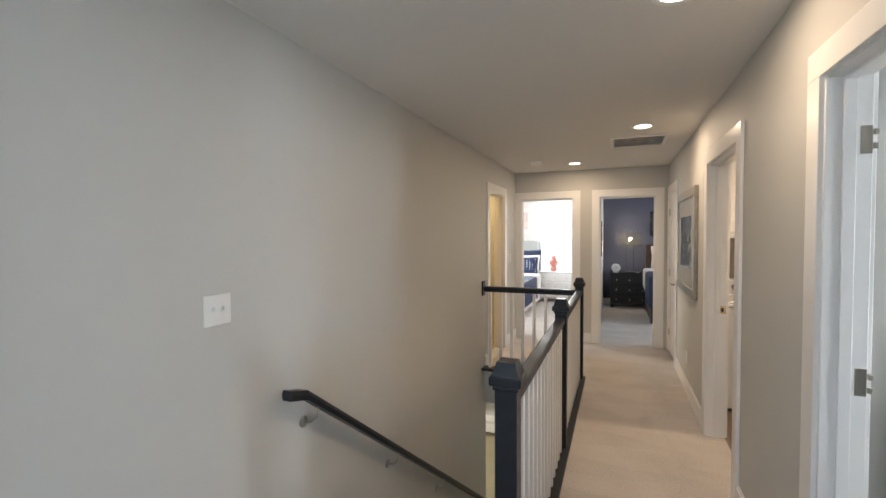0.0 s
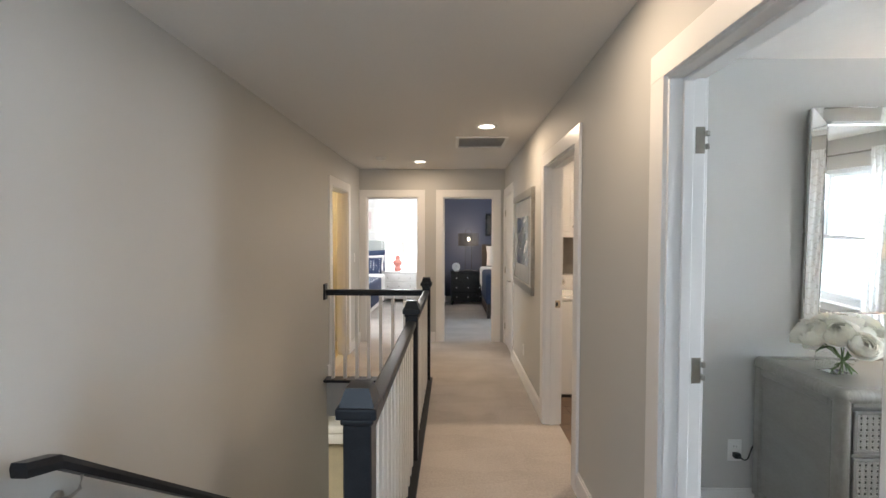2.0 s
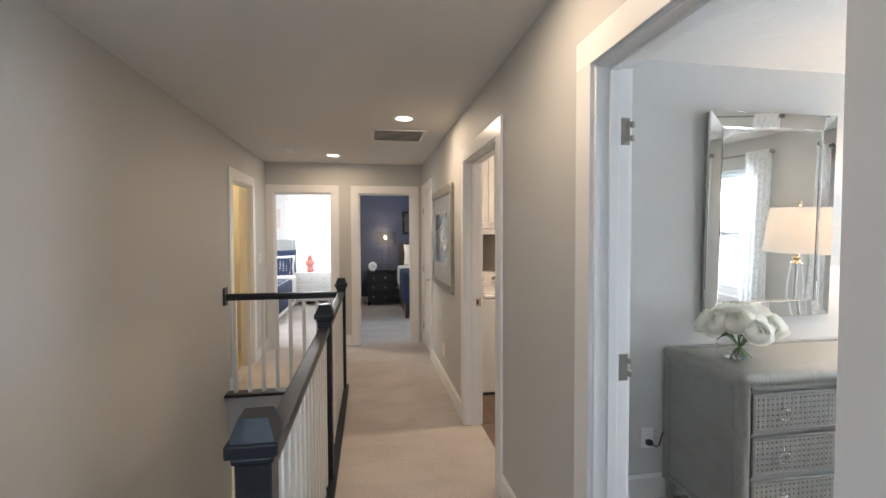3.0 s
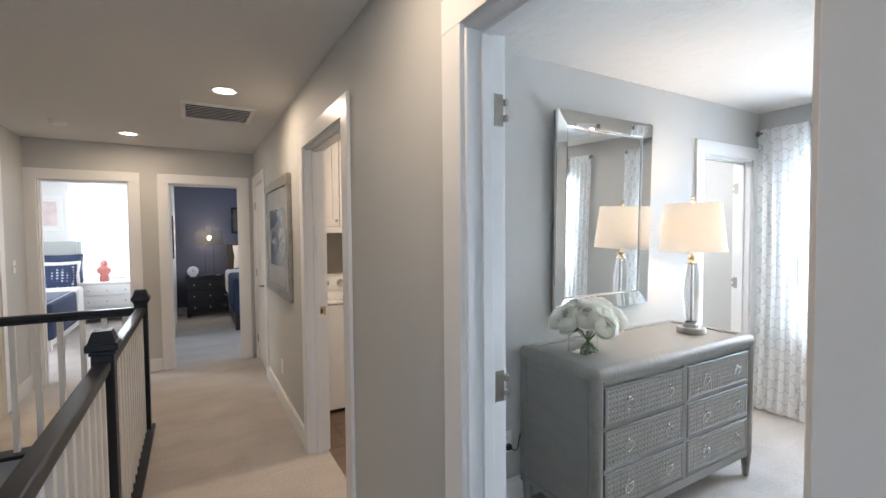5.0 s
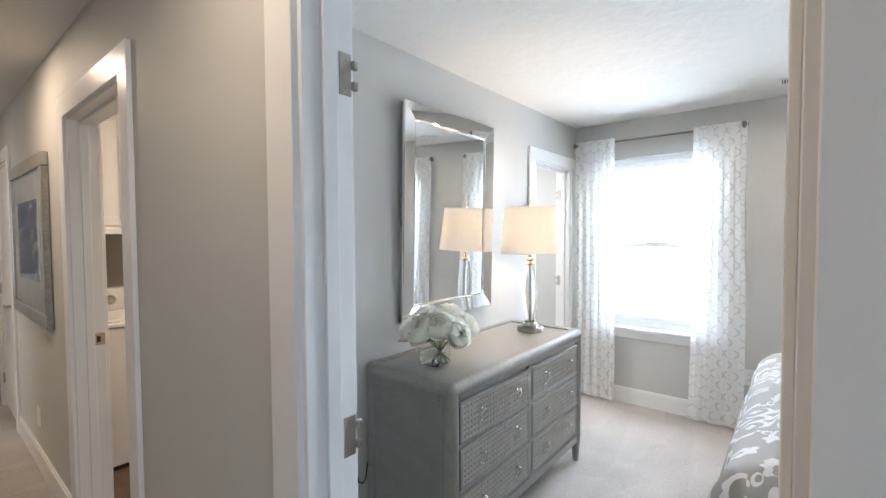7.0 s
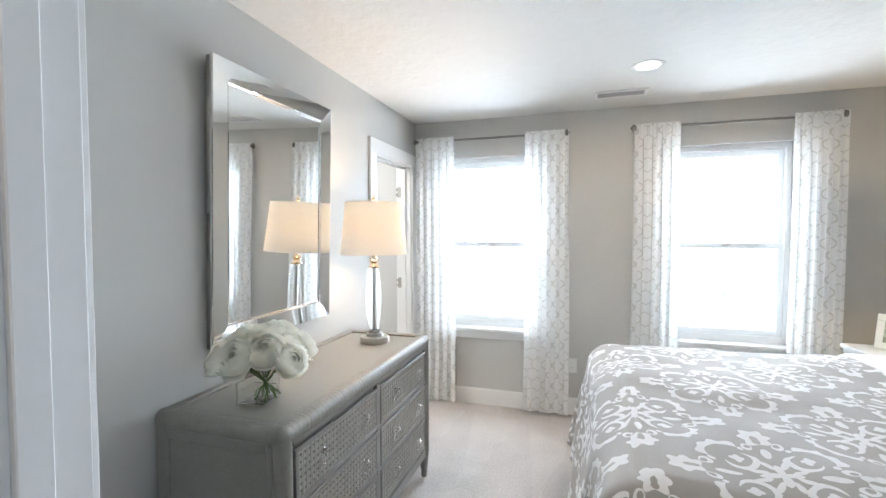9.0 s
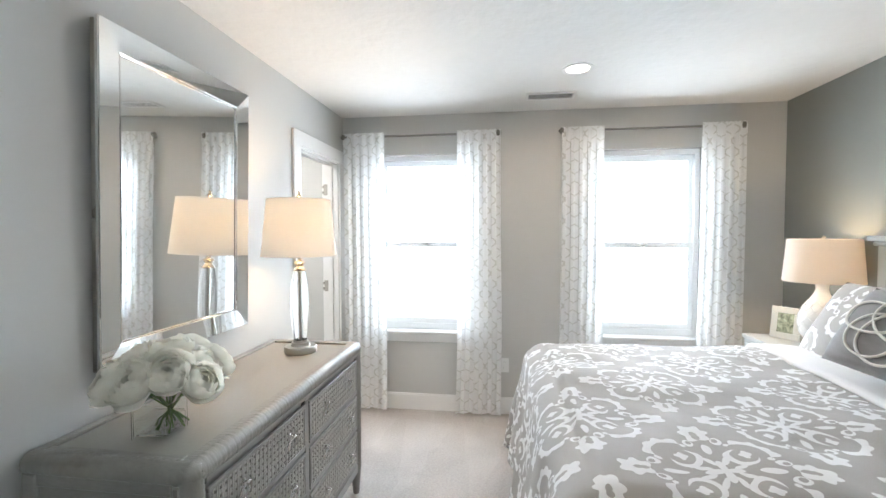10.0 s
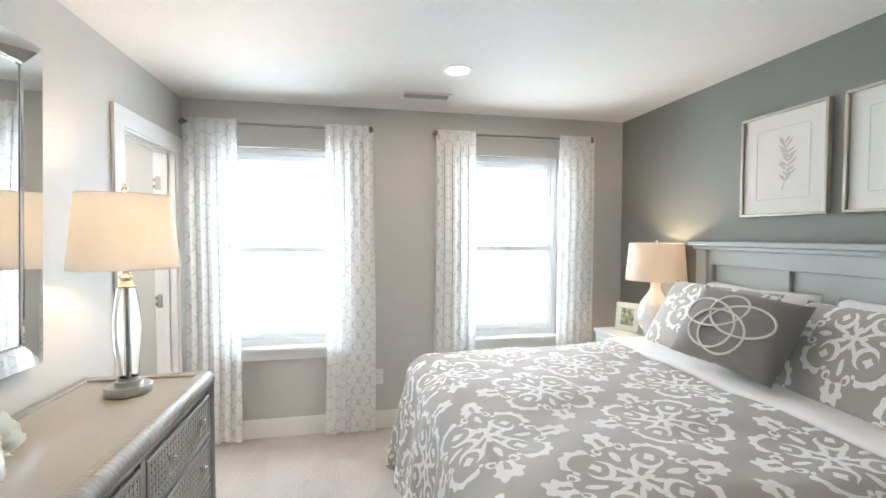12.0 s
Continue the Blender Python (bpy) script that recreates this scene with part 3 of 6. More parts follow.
def door_frame(name, axis, n0, n1, span, label, hinges=None, strike=None, faces=(1, 1), stop_at=0.5):
    """Jambs, stop and casings of a doorway in a wall from n0 to n1. hinges: (jamb 0 or 1, face -1 or 1)."""
    top = thing(name, label, "door frame", kind="structure")
    a, b = span
    t = 0.018

    def put(pname, boxes, mat=WHITE, bv=0.0015):
        bm = BM()
        for q0, q1, s0, s1, z0, z1 in boxes:
            box(bm, q0, q1, s0, s1, z0, z1, bv) if axis == "x" else box(bm, s0, s1, q0, q1, z0, z1, bv)
        return part(pname, bm, mat, top)
    put("jamb", [(n0 - 0.002, n1 + 0.002, a, a + t, 0, D - t)])
    put("jamb", [(n0 - 0.002, n1 + 0.002, b - t, b, 0, D - t)])
    put("head_jamb", [(n0 - 0.002, n1 + 0.002, a, b, D - t, D)])
    nm = n0 + (n1 - n0) * stop_at
    put("stop", [(nm - 0.017, nm + 0.017, a + t, a + t + 0.011, 0, D - t - 0.011), (nm - 0.017, nm + 0.017, b - t - 0.011, b - t, 0, D - t - 0.011), (nm - 0.017, nm + 0.017, a + t, b - t, D - t - 0.011, D - t)])
    for face, use in ((n0, faces[0]), (n1, faces[1])):
        if not use:
            continue
        o = -1 if face == n0 else 1
        f0, f1 = sorted((face, face + o * 0.017))
        lim = b + CW - 0.006 if use == 1 else use
        put("casing", [(f0, f1, a - CW + 0.006, a + 0.006, 0, D - 0.006)])
        put("casing", [(f0, f1, b - 0.006, lim, 0, D - 0.006)])
        put("head_casing", [(f0, f1, a - CW + 0.006, lim, D - 0.006, D + CW - 0.006)])
    if hinges:
        j, face = hinges
        s, side = (a + t, 1) if j == 0 else (b - t, -1)
        for z in (0.255, 1.042, 1.83):
            bm = BM()
            hinge_into(bm, axis, n1 if face > 0 else n0, s, side, z, face)
            part("hinge", bm, NICKEL, top, "satin nickel butt hinge")
    if strike is not None:
        s, side = (a + t, 1) if strike == 0 else (b - t, -1)
        s0, s1 = sorted((s, s + side * 0.002))
        q0, q1 = n0 + 0.07, n0 + 0.118
        bm = BM()
        box(bm, q0, q1, s0, s1, 0.935, 0.995, 0.0005) if axis == "x" else box(bm, s0, s1, q0, q1, 0.935, 0.995, 0.0005)
        sp = part("strike_plate", bm, BRASS, top, "brass strike plate")
        bm = BM()
        s0, s1 = sorted((s + side * 0.002, s + side * 0.0026))
        box(bm, q0 + 0.014, q1 - 0.018, s0, s1, 0.95, 0.98) if axis == "x" else box(bm, s0, s1, q0 + 0.014, q1 - 0.018, 0.95, 0.98)
        part("latch_hole", bm, BLACKPLASTIC, sp)
    return top


door_frame("door_1", "x", 0.0, WT, BED_DOOR, "white bedroom door frame with bare hinges, no door hung", (1, 1), None)
door_frame("door_2", "x", 0.0, WT, LAUNDRY_DOOR, "white laundry door frame with brass strike plate", None, 1)
door_frame("door_3", "x", 0.0, WT, HALL_CLOSET, "white frame of the closed hall closet door", None, None, (YF - 0.004, 0), 0.75)
door_frame("door_4", "x", XL - WT, XL, BATH_DOOR, "white bathroom door frame", None, None)
door_frame("door_5", "y", YF, YF + WT, KID_DOOR, "white door frame of the bright bedroom", None, None)
door_frame("door_6", "y", YF, YF + WT, NAVY_DOOR, "white door frame of the navy bedroom", None, None)
door_frame("door_7", "y", 0.0, WT, SUITE_DOOR, "white closet door frame with bare hinges, no door hung", (1, 1), None, (BX - 0.016, 1))

closet = thing("door_8", "closed white panel door with nickel lever", "door", kind="structure")
y0, y1 = HALL_CLOSET[0] + 0.021, HALL_CLOSET[1] - 0.021
leafm = BM()
box(leafm, 0.006, 0.041, y0, y1, 0.012, D - 0.021, 0.002)
part("leaf", leafm, WHITE, closet)
for z0, z1 in ((0.18, 0.92), (1.08, 1.9)):
    bm = BM()
    for q in ((y0 + 0.1, y0 + 0.125, z0, z1), (y1 - 0.125, y1 - 0.1, z0, z1), (y0 + 0.125, y1 - 0.125, z0, z0 + 0.025), (y0 + 0.125, y1 - 0.125, z1 - 0.025, z1)):
        box(bm, 0.001, 0.006, *q, 0.002)
    part("panel_moulding", bm, WHITE, closet)
for z in (0.25, 1.03, 1.81):
    part("hinge", bx(-0.008, 0.006, y1 - 0.004, y1 + 0.014, z - 0.045, z + 0.045, bevel=0.003), NICKEL, closet, "satin nickel hinge")
bm = BM()
lathe(bm, [(0, 0.0), (0.032, 0.0), (0.032, 0.008), (0.012, 0.012), (0.011, 0.05), (0, 0.05)], 18)
tube(bm, [(0, 0, 0.045), (0, 0.03, 0.05), (0, 0.11, 0.047)], 0.009)
part("lever_handle", bm, NICKEL, closet, "satin nickel lever handle", 40, Matrix.Translation((0.006, y0 + 0.065, 0.94)) @ pose(0, 0, 0, 0, -90, 0))

# ---- windows ----
for k, wy in enumerate(WIN_Y):
    w = thing(f"window_{k + 1}", "white double-hung window with one vertical grid bar", "window", kind="structure")
    a, b, lo, hi = wy - 0.40, wy + 0.40, 0.643, 2.12
    xo, xi = BX + 0.14, BX + 0.055
    bm = BM()
    for q in ((a, a + 0.035, lo, hi), (b - 0.035, b, lo, hi), (a + 0.035, b - 0.035, hi - 0.04, hi), (a + 0.035, b - 0.035, lo + 0.02, lo + 0.075)):
        box(bm, xi, xo, *q, 0.002)
    part("window_frame", bm, VINYL, w)
    mid = 1.375
    for nm, x0, z0, z1 in (("upper_sash", xi + 0.045, mid - 0.02, hi - 0.04), ("lower_sash", xi + 0.008, lo + 0.075, mid + 0.025)):
        bm = BM()
        rail = 0.042
        for q in ((a + 0.035, a + 0.07, z0, z1), (b - 0.07, b - 0.035, z0, z1), (a + 0.07, b - 0.07, z0, z0 + rail), (a + 0.07, b - 0.07, z1 - rail, z1)):
            box(bm, x0, x0 + 0.032, *q, 0.002)
        sash = part(nm, bm, VINYL, w)
        pn = part("pane", bx(x0 + 0.014, x0 + 0.018, a + 0.068, b - 0.068, z0 + rail - 0.002, z1 - rail + 0.002), PANE, sash, "clear glass pane")
        pn.visible_shadow = False
        part("grid_bar", bx(x0 + 0.0185, x0 + 0.024, wy - 0.006, wy + 0.006, z0 + rail, z1 - rail), VINYL, sash)
    part("sash_lock", bx(xi - 0.004, xi + 0.008, wy - 0.03, wy + 0.03, mid + 0.002, mid + 0.022, bevel=0.004), VINYL, w)
    part("window_sill", bx(BX - 0.045, xi + 0.03, a - 0.05, b + 0.05, 0.643, 0.665, bevel=0.005, seg=2), WHITE, w)
    part("apron", bx(BX - 0.017, BX, a - 0.035, b + 0.035, 0.573, 0.643, bevel=0.002), WHITE, w)

w = thing("window_4", "white-framed landing window behind the stair head", "window", kind="structure")
bm = BM()
for q in ((-1.85, -1.79, 0.7, 2.1), (-0.61, -0.55, 0.7, 2.1), (-1.79, -0.61, 0.7, 0.76), (-1.79, -0.61, 2.04, 2.1), (-1.79, -0.61, 1.38, 1.43)):
    box(bm, q[0], q[1], YB - 0.09, YB - 0.04, q[2], q[3], 0.002)
part("window_frame", bm, WHITE, w)
w = thing("window_3", "bright white-framed far bedroom window", "window", kind="structure")
bm = BM()
for q in ((-2.42, -2.37, 0.7, 2.3), (-1.53, -1.48, 0.7, 2.3), (-2.37, -1.53, 0.7, 0.76), (-2.37, -1.53, 2.24, 2.3), (-2.37, -1.53, 1.46, 1.51)):
    box(bm, q[0], q[1], 7.93, 7.98, q[2], q[3], 0.002)
part("window_frame", bm, WHITE, w)
part("window_sill", bx(-2.5, -1.4, 7.85, 7.93, 0.68, 0.70, bevel=0.004), WHITE, w)

# ---- hall things ----
railing = thing("stair_railing", "black stained railing with white square balusters round the stairwell", "railing")
RX, NEWELS, LIFT = -1.0, (-1.14, 0.49, 2.09), 0.04
CAP = mesh("newel_cap_shape", (lambda bm: (
    box(bm, -0.058, 0.058, -0.058, 0.058, 0.955, 0.988, 0.006, 2),
    box(bm, -0.047, 0.047, -0.047, 0.047, 0.936, 0.955, 0.007, 2), bm)[-1])(BM()), BLACKWOOD)
bm = BM()
lo = [bm.verts.new((sx * 0.050, sy * 0.050, -0.003)) for sx, sy in ((-1, -1), (1, -1), (1, 1), (-1, 1))]
hi = [bm.verts.new((sx * 0.033, sy * 0.033, 0.048)) for sx, sy in ((-1, -1), (1, -1), (1, 1), (-1, 1))]
for i in range(4):
    bm.faces.new((lo[i], lo[(i + 1) % 4], hi[(i + 1) % 4], hi[i]))
bm.faces.new(hi)
bm.faces.new(lo[::-1])
PEAK = mesh("newel_peak_shape", bm, BLACKWOOD)
for ny in NEWELS:
    post = part("newel_post", bx(RX - 0.040, RX + 0.040, ny - 0.040, ny + 0.040, -0.02, 0.937 + LIFT, bevel=0.004), BLACKWOOD, railing)
    part("cap", CAP, None, post, m=Matrix.Translation((RX, ny, LIFT)))
    part("cap_peak", PEAK, None, post, m=Matrix.Translation((RX, ny, 0.99 + LIFT)))


def rail_bar(bm, p, q, along):
    """A moulded rail: a broad rounded top on a narrower fillet."""
    (x0, y0), (x1, y1) = p, q
    for w, z0, z1, bv in ((0.031, 0.91, 0.95, 0.011), (0.020, 0.89, 0.911, 0.003)):
        if along == "y":
            box(bm, x0 - w, x0 + w, y0, y1, z0, z1, bv, 3)
        else:
            box(bm, x0, x1, y0 - w, y0 + w, z0, z1, bv, 3)


BAL = mesh("baluster_shape", bx(-0.016, 0.016, -0.016, 0.016, 0.03, 0.893, bevel=0.002), WHITE)
for ya, yb in zip(NEWELS, NEWELS[1:]):
    bm = BM()
    rail_bar(bm, (RX, ya + 0.04), (RX, yb - 0.04), "y")
    part("rail", bm, BLACKWOOD, railing)
    n = round((yb - ya) / 0.108)
    for i in range(1, n):
        part("baluster", BAL, None, railing, m=Matrix.Translation((RX, ya + (yb - ya) * i / n, 0)))
bm = BM()
rail_bar(bm, (XL + 0.014, NEWELS[2]), (RX - 0.04, NEWELS[2]), "x")
part("rail", bm, BLACKWOOD, railing)
n = 9
for i in range(1, n):
    part("baluster", BAL, None, railing, m=Matrix.Translation((XL + (RX - XL) * (i - 0.3) / (n - 0.5), NEWELS[2], 0)))
part("wall_rosette", bx(XL, XL + 0.018, NEWELS[2] - 0.05, NEWELS[2] + 0.05, 0.845, 1.01, bevel=0.006, seg=2), BLACKWOOD, railing)
part("base_board", bx(HX1 - 0.02, RX + 0.062, NEWELS[0] - 0.06, HY1 + 0.02, 0.0, 0.028, bevel=0.005, seg=2), BLACKWOOD, railing)
part("base_board", bx(XL, HX1 - 0.02, NEWELS[2] - 0.065, HY1 + 0.02, 0.0, 0.028, bevel=0.005, seg=2), BLACKWOOD, railing)

handrail = thing("handrail", "black stained wall handrail on nickel brackets", "handrail")
hx = -1.982
slope = RISE / RUN
p0, p1 = Vector((hx, -1.165, 0.825)), Vector((hx, -1.05, 0.793))
p2 = Vector((hx, 1.9, 0.793 - slope * 2.95))
bm = BM()
prev = None
for p in (p0, p1, p2):
    ring = [bm.verts.new((p.x + dx, p.y, p.z + dz)) for dx, dz in ((-0.024, -0.022), (0.024, -0.022), (0.028, 0.004), (0.022, 0.024), (-0.022, 0.024), (-0.028, 0.004))]
    if prev:
        for i in range(6):
            bm.faces.new((prev[i], prev[(i + 1) % 6], ring[(i + 1) % 6], ring[i]))
    else:
        bm.faces.new(ring)
    prev = ring
bm.faces.new(prev[::-1])
part("rail", bm, BLACKWOOD, handrail)
for by in (-0.95, -0.12, 0.72, 1.55):
    bz = 0.793 - slope * (by + 1.05) - 0.02
    bm = BM()
    lathe(bm, [(0, 0), (0.028, 0), (0.026, 0.008), (0.010, 0.014), (0, 0.014)], 16)
    bmesh.ops.transform(bm, verts=bm.verts, matrix=Matrix.Translation((XL, by - 0.03, bz - 0.07)) @ pose(0, 0, 0, 0, 90, 0))
    tube(bm, [(XL + 0.01, by - 0.03, bz - 0.07), (XL + 0.045, by - 0.025, bz - 0.066), (XL + 0.066, by - 0.01, bz - 0.045), (hx, by, bz)], 0.006)
    part("bracket", bm, NICKEL, handrail, "satin nickel rail bracket", 40)


def plate(name, label, category, w, h, m, dress):
    t = thing(name, label, category)
    part("plate", bx(-w / 2, w / 2, -h / 2, h / 2, 0, 0.006, bevel=0.003, seg=2), PLASTIC, t)
    dress(t)
    t.matrix_world = m
    return t


def toggles(xs):
    def f(t):
        for x in xs:
            part("toggle", bx(x - 0.005, x + 0.005, -0.004, 0.012, 0.006, 0.020, bevel=0.002), PLASTIC, t)
            part("slot_surround", bx(x - 0.0085, x + 0.0085, -0.017, 0.017, 0.006, 0.0072), PLASTIC, t)
    return f


def sockets(t):
    for z in (-0.02, 0.02):
        part("socket_face", bx(-0.017, 0.017, z - 0.014, z + 0.014, 0.006, 0.008, bevel=0.004), PLASTIC, t)
        bm = BM()
        for x in (-0.007, 0.007):
            box(bm, x - 0.001, x + 0.001, z - 0.003, z + 0.006, 0.008, 0.0083)
        part("slots", bm, BLACKPLASTIC, t)


FACE_PX, FACE_NX = pose(0, 0, 0, 90, 0, 90), pose(0, 0, 0, 90, 0, -90)
plate("light_switch", "white two-toggle switch plate on the grey stair wall", "light switch", 0.122, 0.117, Matrix.Translation((XL, -1.459, 1.251)) @ FACE_PX, toggles((-0.023, 0.023)))
plate("light_switch", "white single switch plate beside the bathroom door", "light switch", 0.075, 0.117, Matrix.Translation((XL, 3.45, 1.21)) @ FACE_PX, toggles((0.0,)))
plate("wall_outlet", "white outlet low on the hall wall", "outlet", 0.073, 0.117, Matrix.Translation((0, 2.11, 0.335)) @ FACE_NX, sockets)
plate("wall_outlet", "white outlet with a black plug beside the dresser", "outlet", 0.073, 0.117, Matrix.Translation((0.797, 0, 0.345)) @ pose(0, 0, 0, 90, 0, 0), sockets)
plate("wall_outlet", "white outlet on the window wall", "outlet", 0.073, 0.117, Matrix.Translation((BX, -1.352, 0.40)) @ FACE_NX, sockets)
cord = thing("lamp_cord", "black cord plugged into the outlet beside the dresser", "cord")
part("plug", bx(0.78, 0.814, -0.038, -0.008, 0.312, 0.340, bevel=0.006, seg=2), BLACKPLASTIC, cord)
bm = BM()
tube(bm, [(0.797, -0.035, 0.325), (0.815, -0.06, 0.318), (0.835, -0.055, 0.325), (0.86, -0.035, 0.35), (0.88, -0.022, 0.375), (0.90, -0.016, 0.385)], 0.0035)
part("cable", bm, BLACKPLASTIC, cord, smooth=True)


def downlight(x, y):
    t = thing("recessed_light", "lit recessed ceiling light with white trim", "ceiling light", (x, y, H), group="recessed ceiling lights")
    bm = BM()
    lathe(bm, [(0.066, -0.001), (0.092, -0.004), (0.092, 0.0), (0.066, 0.0)], 32)
    part("trim", bm, WHITE, t, smooth=40)
    bm = BM()
    lathe(bm, [(0, -0.0015), (0.066, -0.0015), (0.066, 0), (0, 0)], 32)
    m, n, l, b = nodes("lit_lens")
    b.inputs["Emission Color"].default_value, b.inputs["Emission Strength"].default_value = (1, 0.9, 0.75, 1), 6
    part("lens", bm, m, t)


for lx, ly in (*DOWNLIGHTS, (2.567, -1.771)):
    downlight(lx, ly)

vent = thing("return_air_grille", "white return air grille with dark slots on the ceiling", "vent")
vx0, vx1, vy0, vy1 = -0.705, -0.2, 1.78, 2.285
# flat black sheet paints the dark of the duct; no depth behind it
part("backing", bx(vx0 + 0.03, vx1 - 0.03, vy0 + 0.03, vy1 - 0.03, H - 0.003, H - 0.0005), MATTEBLACK, vent, "black sheet for the shade inside the duct")
bm = BM()
for q in ((vx0, vx1, vy0, vy0 + 0.032), (vx0, vx1, vy1 - 0.032, vy1), (vx0, vx0 + 0.032, vy0 + 0.032, vy1 - 0.032), (vx1 - 0.032, vx1, vy0 + 0.032, vy1 - 0.032)):
    box(bm, *q, H - 0.012, H - 0.0005, 0.003)
part("frame", bm, WHITE, vent)
slat = mesh("slat_shape", bx(vx0 + 0.032, vx1 - 0.032, -0.005, 0.005, -0.001, 0.001), WHITE)
for i in range(9):
    part("slat", slat, None, vent, m=Matrix.Translation((0, vy0 + 0.06 + i * 0.048, H - 0.006)) @ pose(0, 0, 0, 0, 0, 0))

det = thing("smoke_detector", "round white smoke detector on the hall ceiling", "smoke detector", (-1.59, 2.89, H))
bm = BM()
lathe(bm, [(0, -0.036), (0.045, -0.034), (0.058, -0.022), (0.066, -0.008), (0.066, 0), (0, 0)], 28)
part("housing", bm, PLASTIC, det, smooth=35)

bv = thing("ceiling_register", "white bedroom ceiling air register", "vent", (3.06, -1.665, H))
bm = BM()
for q in ((-0.075, 0.075, -0.17, -0.15), (-0.075, 0.075, 0.15, 0.17), (-0.075, -0.055, -0.15, 0.15), (0.055, 0.075, -0.15, 0.15)):
    box(bm, *q, -0.008, -0.0005, 0.002)
part("frame", bm, WHITE, bv)
# black sheet again, for the shade between the register slats
part("backing", bx(-0.055, 0.055, -0.15, 0.15, -0.002, -0.0005), MATTEBLACK, bv)
slat = mesh("register_slat", bx(-0.055, 0.055, -0.0028, 0.0028, -0.005, -0.003), WHITE)
for i in range(22):
    part("slat", slat, None, bv, m=Matrix.Translation((0, -0.142 + i * 0.0135, 0)))

# large framed print on the hall wall
pic = thing("framed_print", "large abstract print in a wide silver-leaf frame on the hall wall", "picture")
py0, py1, pz0, pz1 = 1.545, 2.70, 0.965, 1.943
fw = 0.078
bm = BM()
for q in ((py0, py1, pz1 - fw, pz1), (py0, py1, pz0, pz0 + fw), (py0, py0 + fw, pz0 + fw, pz1 - fw), (py1 - fw, py1, pz0 + fw, pz1 - fw)):
    box(bm, -0.034, -0.001, *q, 0.006, 2)
part("frame", bm, SILVERLEAF, pic)
part("mat", bx(-0.020, -0.004, py0 + fw, py1 - fw, pz0 + fw, pz1 - fw), surface("champagne_mat", (0.38, 0.375, 0.35), 0.22, var=0.05, scale=12), pic, "champagne mat")
m, n, l, b = nodes("abstract_print")
tc, nz = n.new("ShaderNodeTexCoord"), n.new("ShaderNodeTexNoise")
mp = n.new("ShaderNodeMapping")
mp.inputs["Scale"].default_value = (1, 1, 2.2)
l.new(tc.outputs["Object"], mp.inputs[0])
l.new(mp.outputs[0], nz.inputs[0])
nz.inputs["Scale"].default_value, nz.inputs["Detail"].default_value, nz.inputs["Distortion"].default_value = 2.6, 6, 1.5
rp = n.new("ShaderNodeValToRGB")
e = rp.color_ramp.elements
e[0].position, e[0].color = 0.34, (0.05, 0.075, 0.10, 1)
e[1].position, e[1].color = 0.66, (0.34, 0.36, 0.37, 1)
e.new(0.5).color = (0.14, 0.175, 0.20, 1)
l.new(nz.outputs[0], rp.inputs[0])
l.new(rp.outputs[0], b.inputs["Base Color"])
b.inputs["Roughness"].default_value = 0.08
part("print", bx(-0.024, -0.020, py0 + fw + 0.17, py1 - fw - 0.17, pz0 + fw + 0.17, pz1 - fw - 0.17), m, pic)

# ---- laundry ----
washer = thing("washing_machine", "white top-loading washer with chrome knobs", "washer")
wx0, wx1, wy0, wy1 = 0.17, 0.86, 1.67, 2.36
part("body", bx(wx0, wx1, wy0, wy1, 0.03, 0.90, bevel=0.012, seg=2), ENAMEL, washer)
part("plinth", bx(wx0 + 0.02, wx1 - 0.02, wy0 + 0.02, wy1, 0.0, 0.03), BLACKPLASTIC, washer)
part("top", bx(wx0 - 0.003, wx1 + 0.003, wy0 - 0.006, wy1, 0.905, 0.935, bevel=0.010, seg=2), ENAMEL, washer)
part("lid", bx(wx0 + 0.06, wx1 - 0.06, wy0 + 0.05, wy1 - 0.2, 0.935, 0.95, bevel=0.006, seg=2), ENAMEL, washer)
bm = BM()
box(bm, wx0, wx1, wy1 - 0.15, wy1, 0.935, 1.10, 0.02, 3)
con = part("control_panel", bm, ENAMEL, washer)
for kx in (0.27, 0.41, 0.55, 0.72):
    bm = BM()
    lathe(bm, [(0, 0), (0.036, 0), (0.034, 0.012), (0.024, 0.016), (0.022, 0.034), (0, 0.036)], 20)
    part("knob", bm, CHROME, con, "chrome dial", 40, Matrix.Translation((kx, wy1 - 0.15, 1.02)) @ pose(0, 0, 0, 90, 0, 0))
cab = thing("wall_cabinet", "white shaker wall cabinet over the washer", "cabinet")
part("body", bx(0.124, 1.3, 2.08, 2.419, 1.52, 2.36), WHITE, cab)
part("light_rail", bx(0.124, 1.3, 2.055, 2.075, 1.49, 1.535, bevel=0.004), WHITE, cab)
for dx in (0.128, 0.515, 0.905):
    bm = BM()
    box(bm, dx, dx + 0.38, 2.062, 2.08, 1.55, 2.34, 0.002)
    d = part("door", bm, WHITE, cab)
    bm = BM()
    for q in ((dx, dx + 0.06, 1.55, 2.34), (dx + 0.32, dx + 0.38, 1.55, 2.34), (dx + 0.06, dx + 0.32, 1.55, 1.61), (dx + 0.06, dx + 0.32, 2.28, 2.34)):
        box(bm, q[0], q[1], 2.052, 2.062, q[2], q[3], 0.002)
    part("shaker_frame", bm, WHITE, d)
    bm = BM()
    lathe(bm, [(0, 0.025), (0.014, 0.022), (0.014, 0.015), (0.005, 0.01), (0.006, 0), (0, 0)], 14)
    part("knob", bm, CHROME, d, "chrome knob", 40, Matrix.Translation((dx + 0.35, 2.052, 1.60)) @ pose(0, 0, 0, 90, 0, 0))

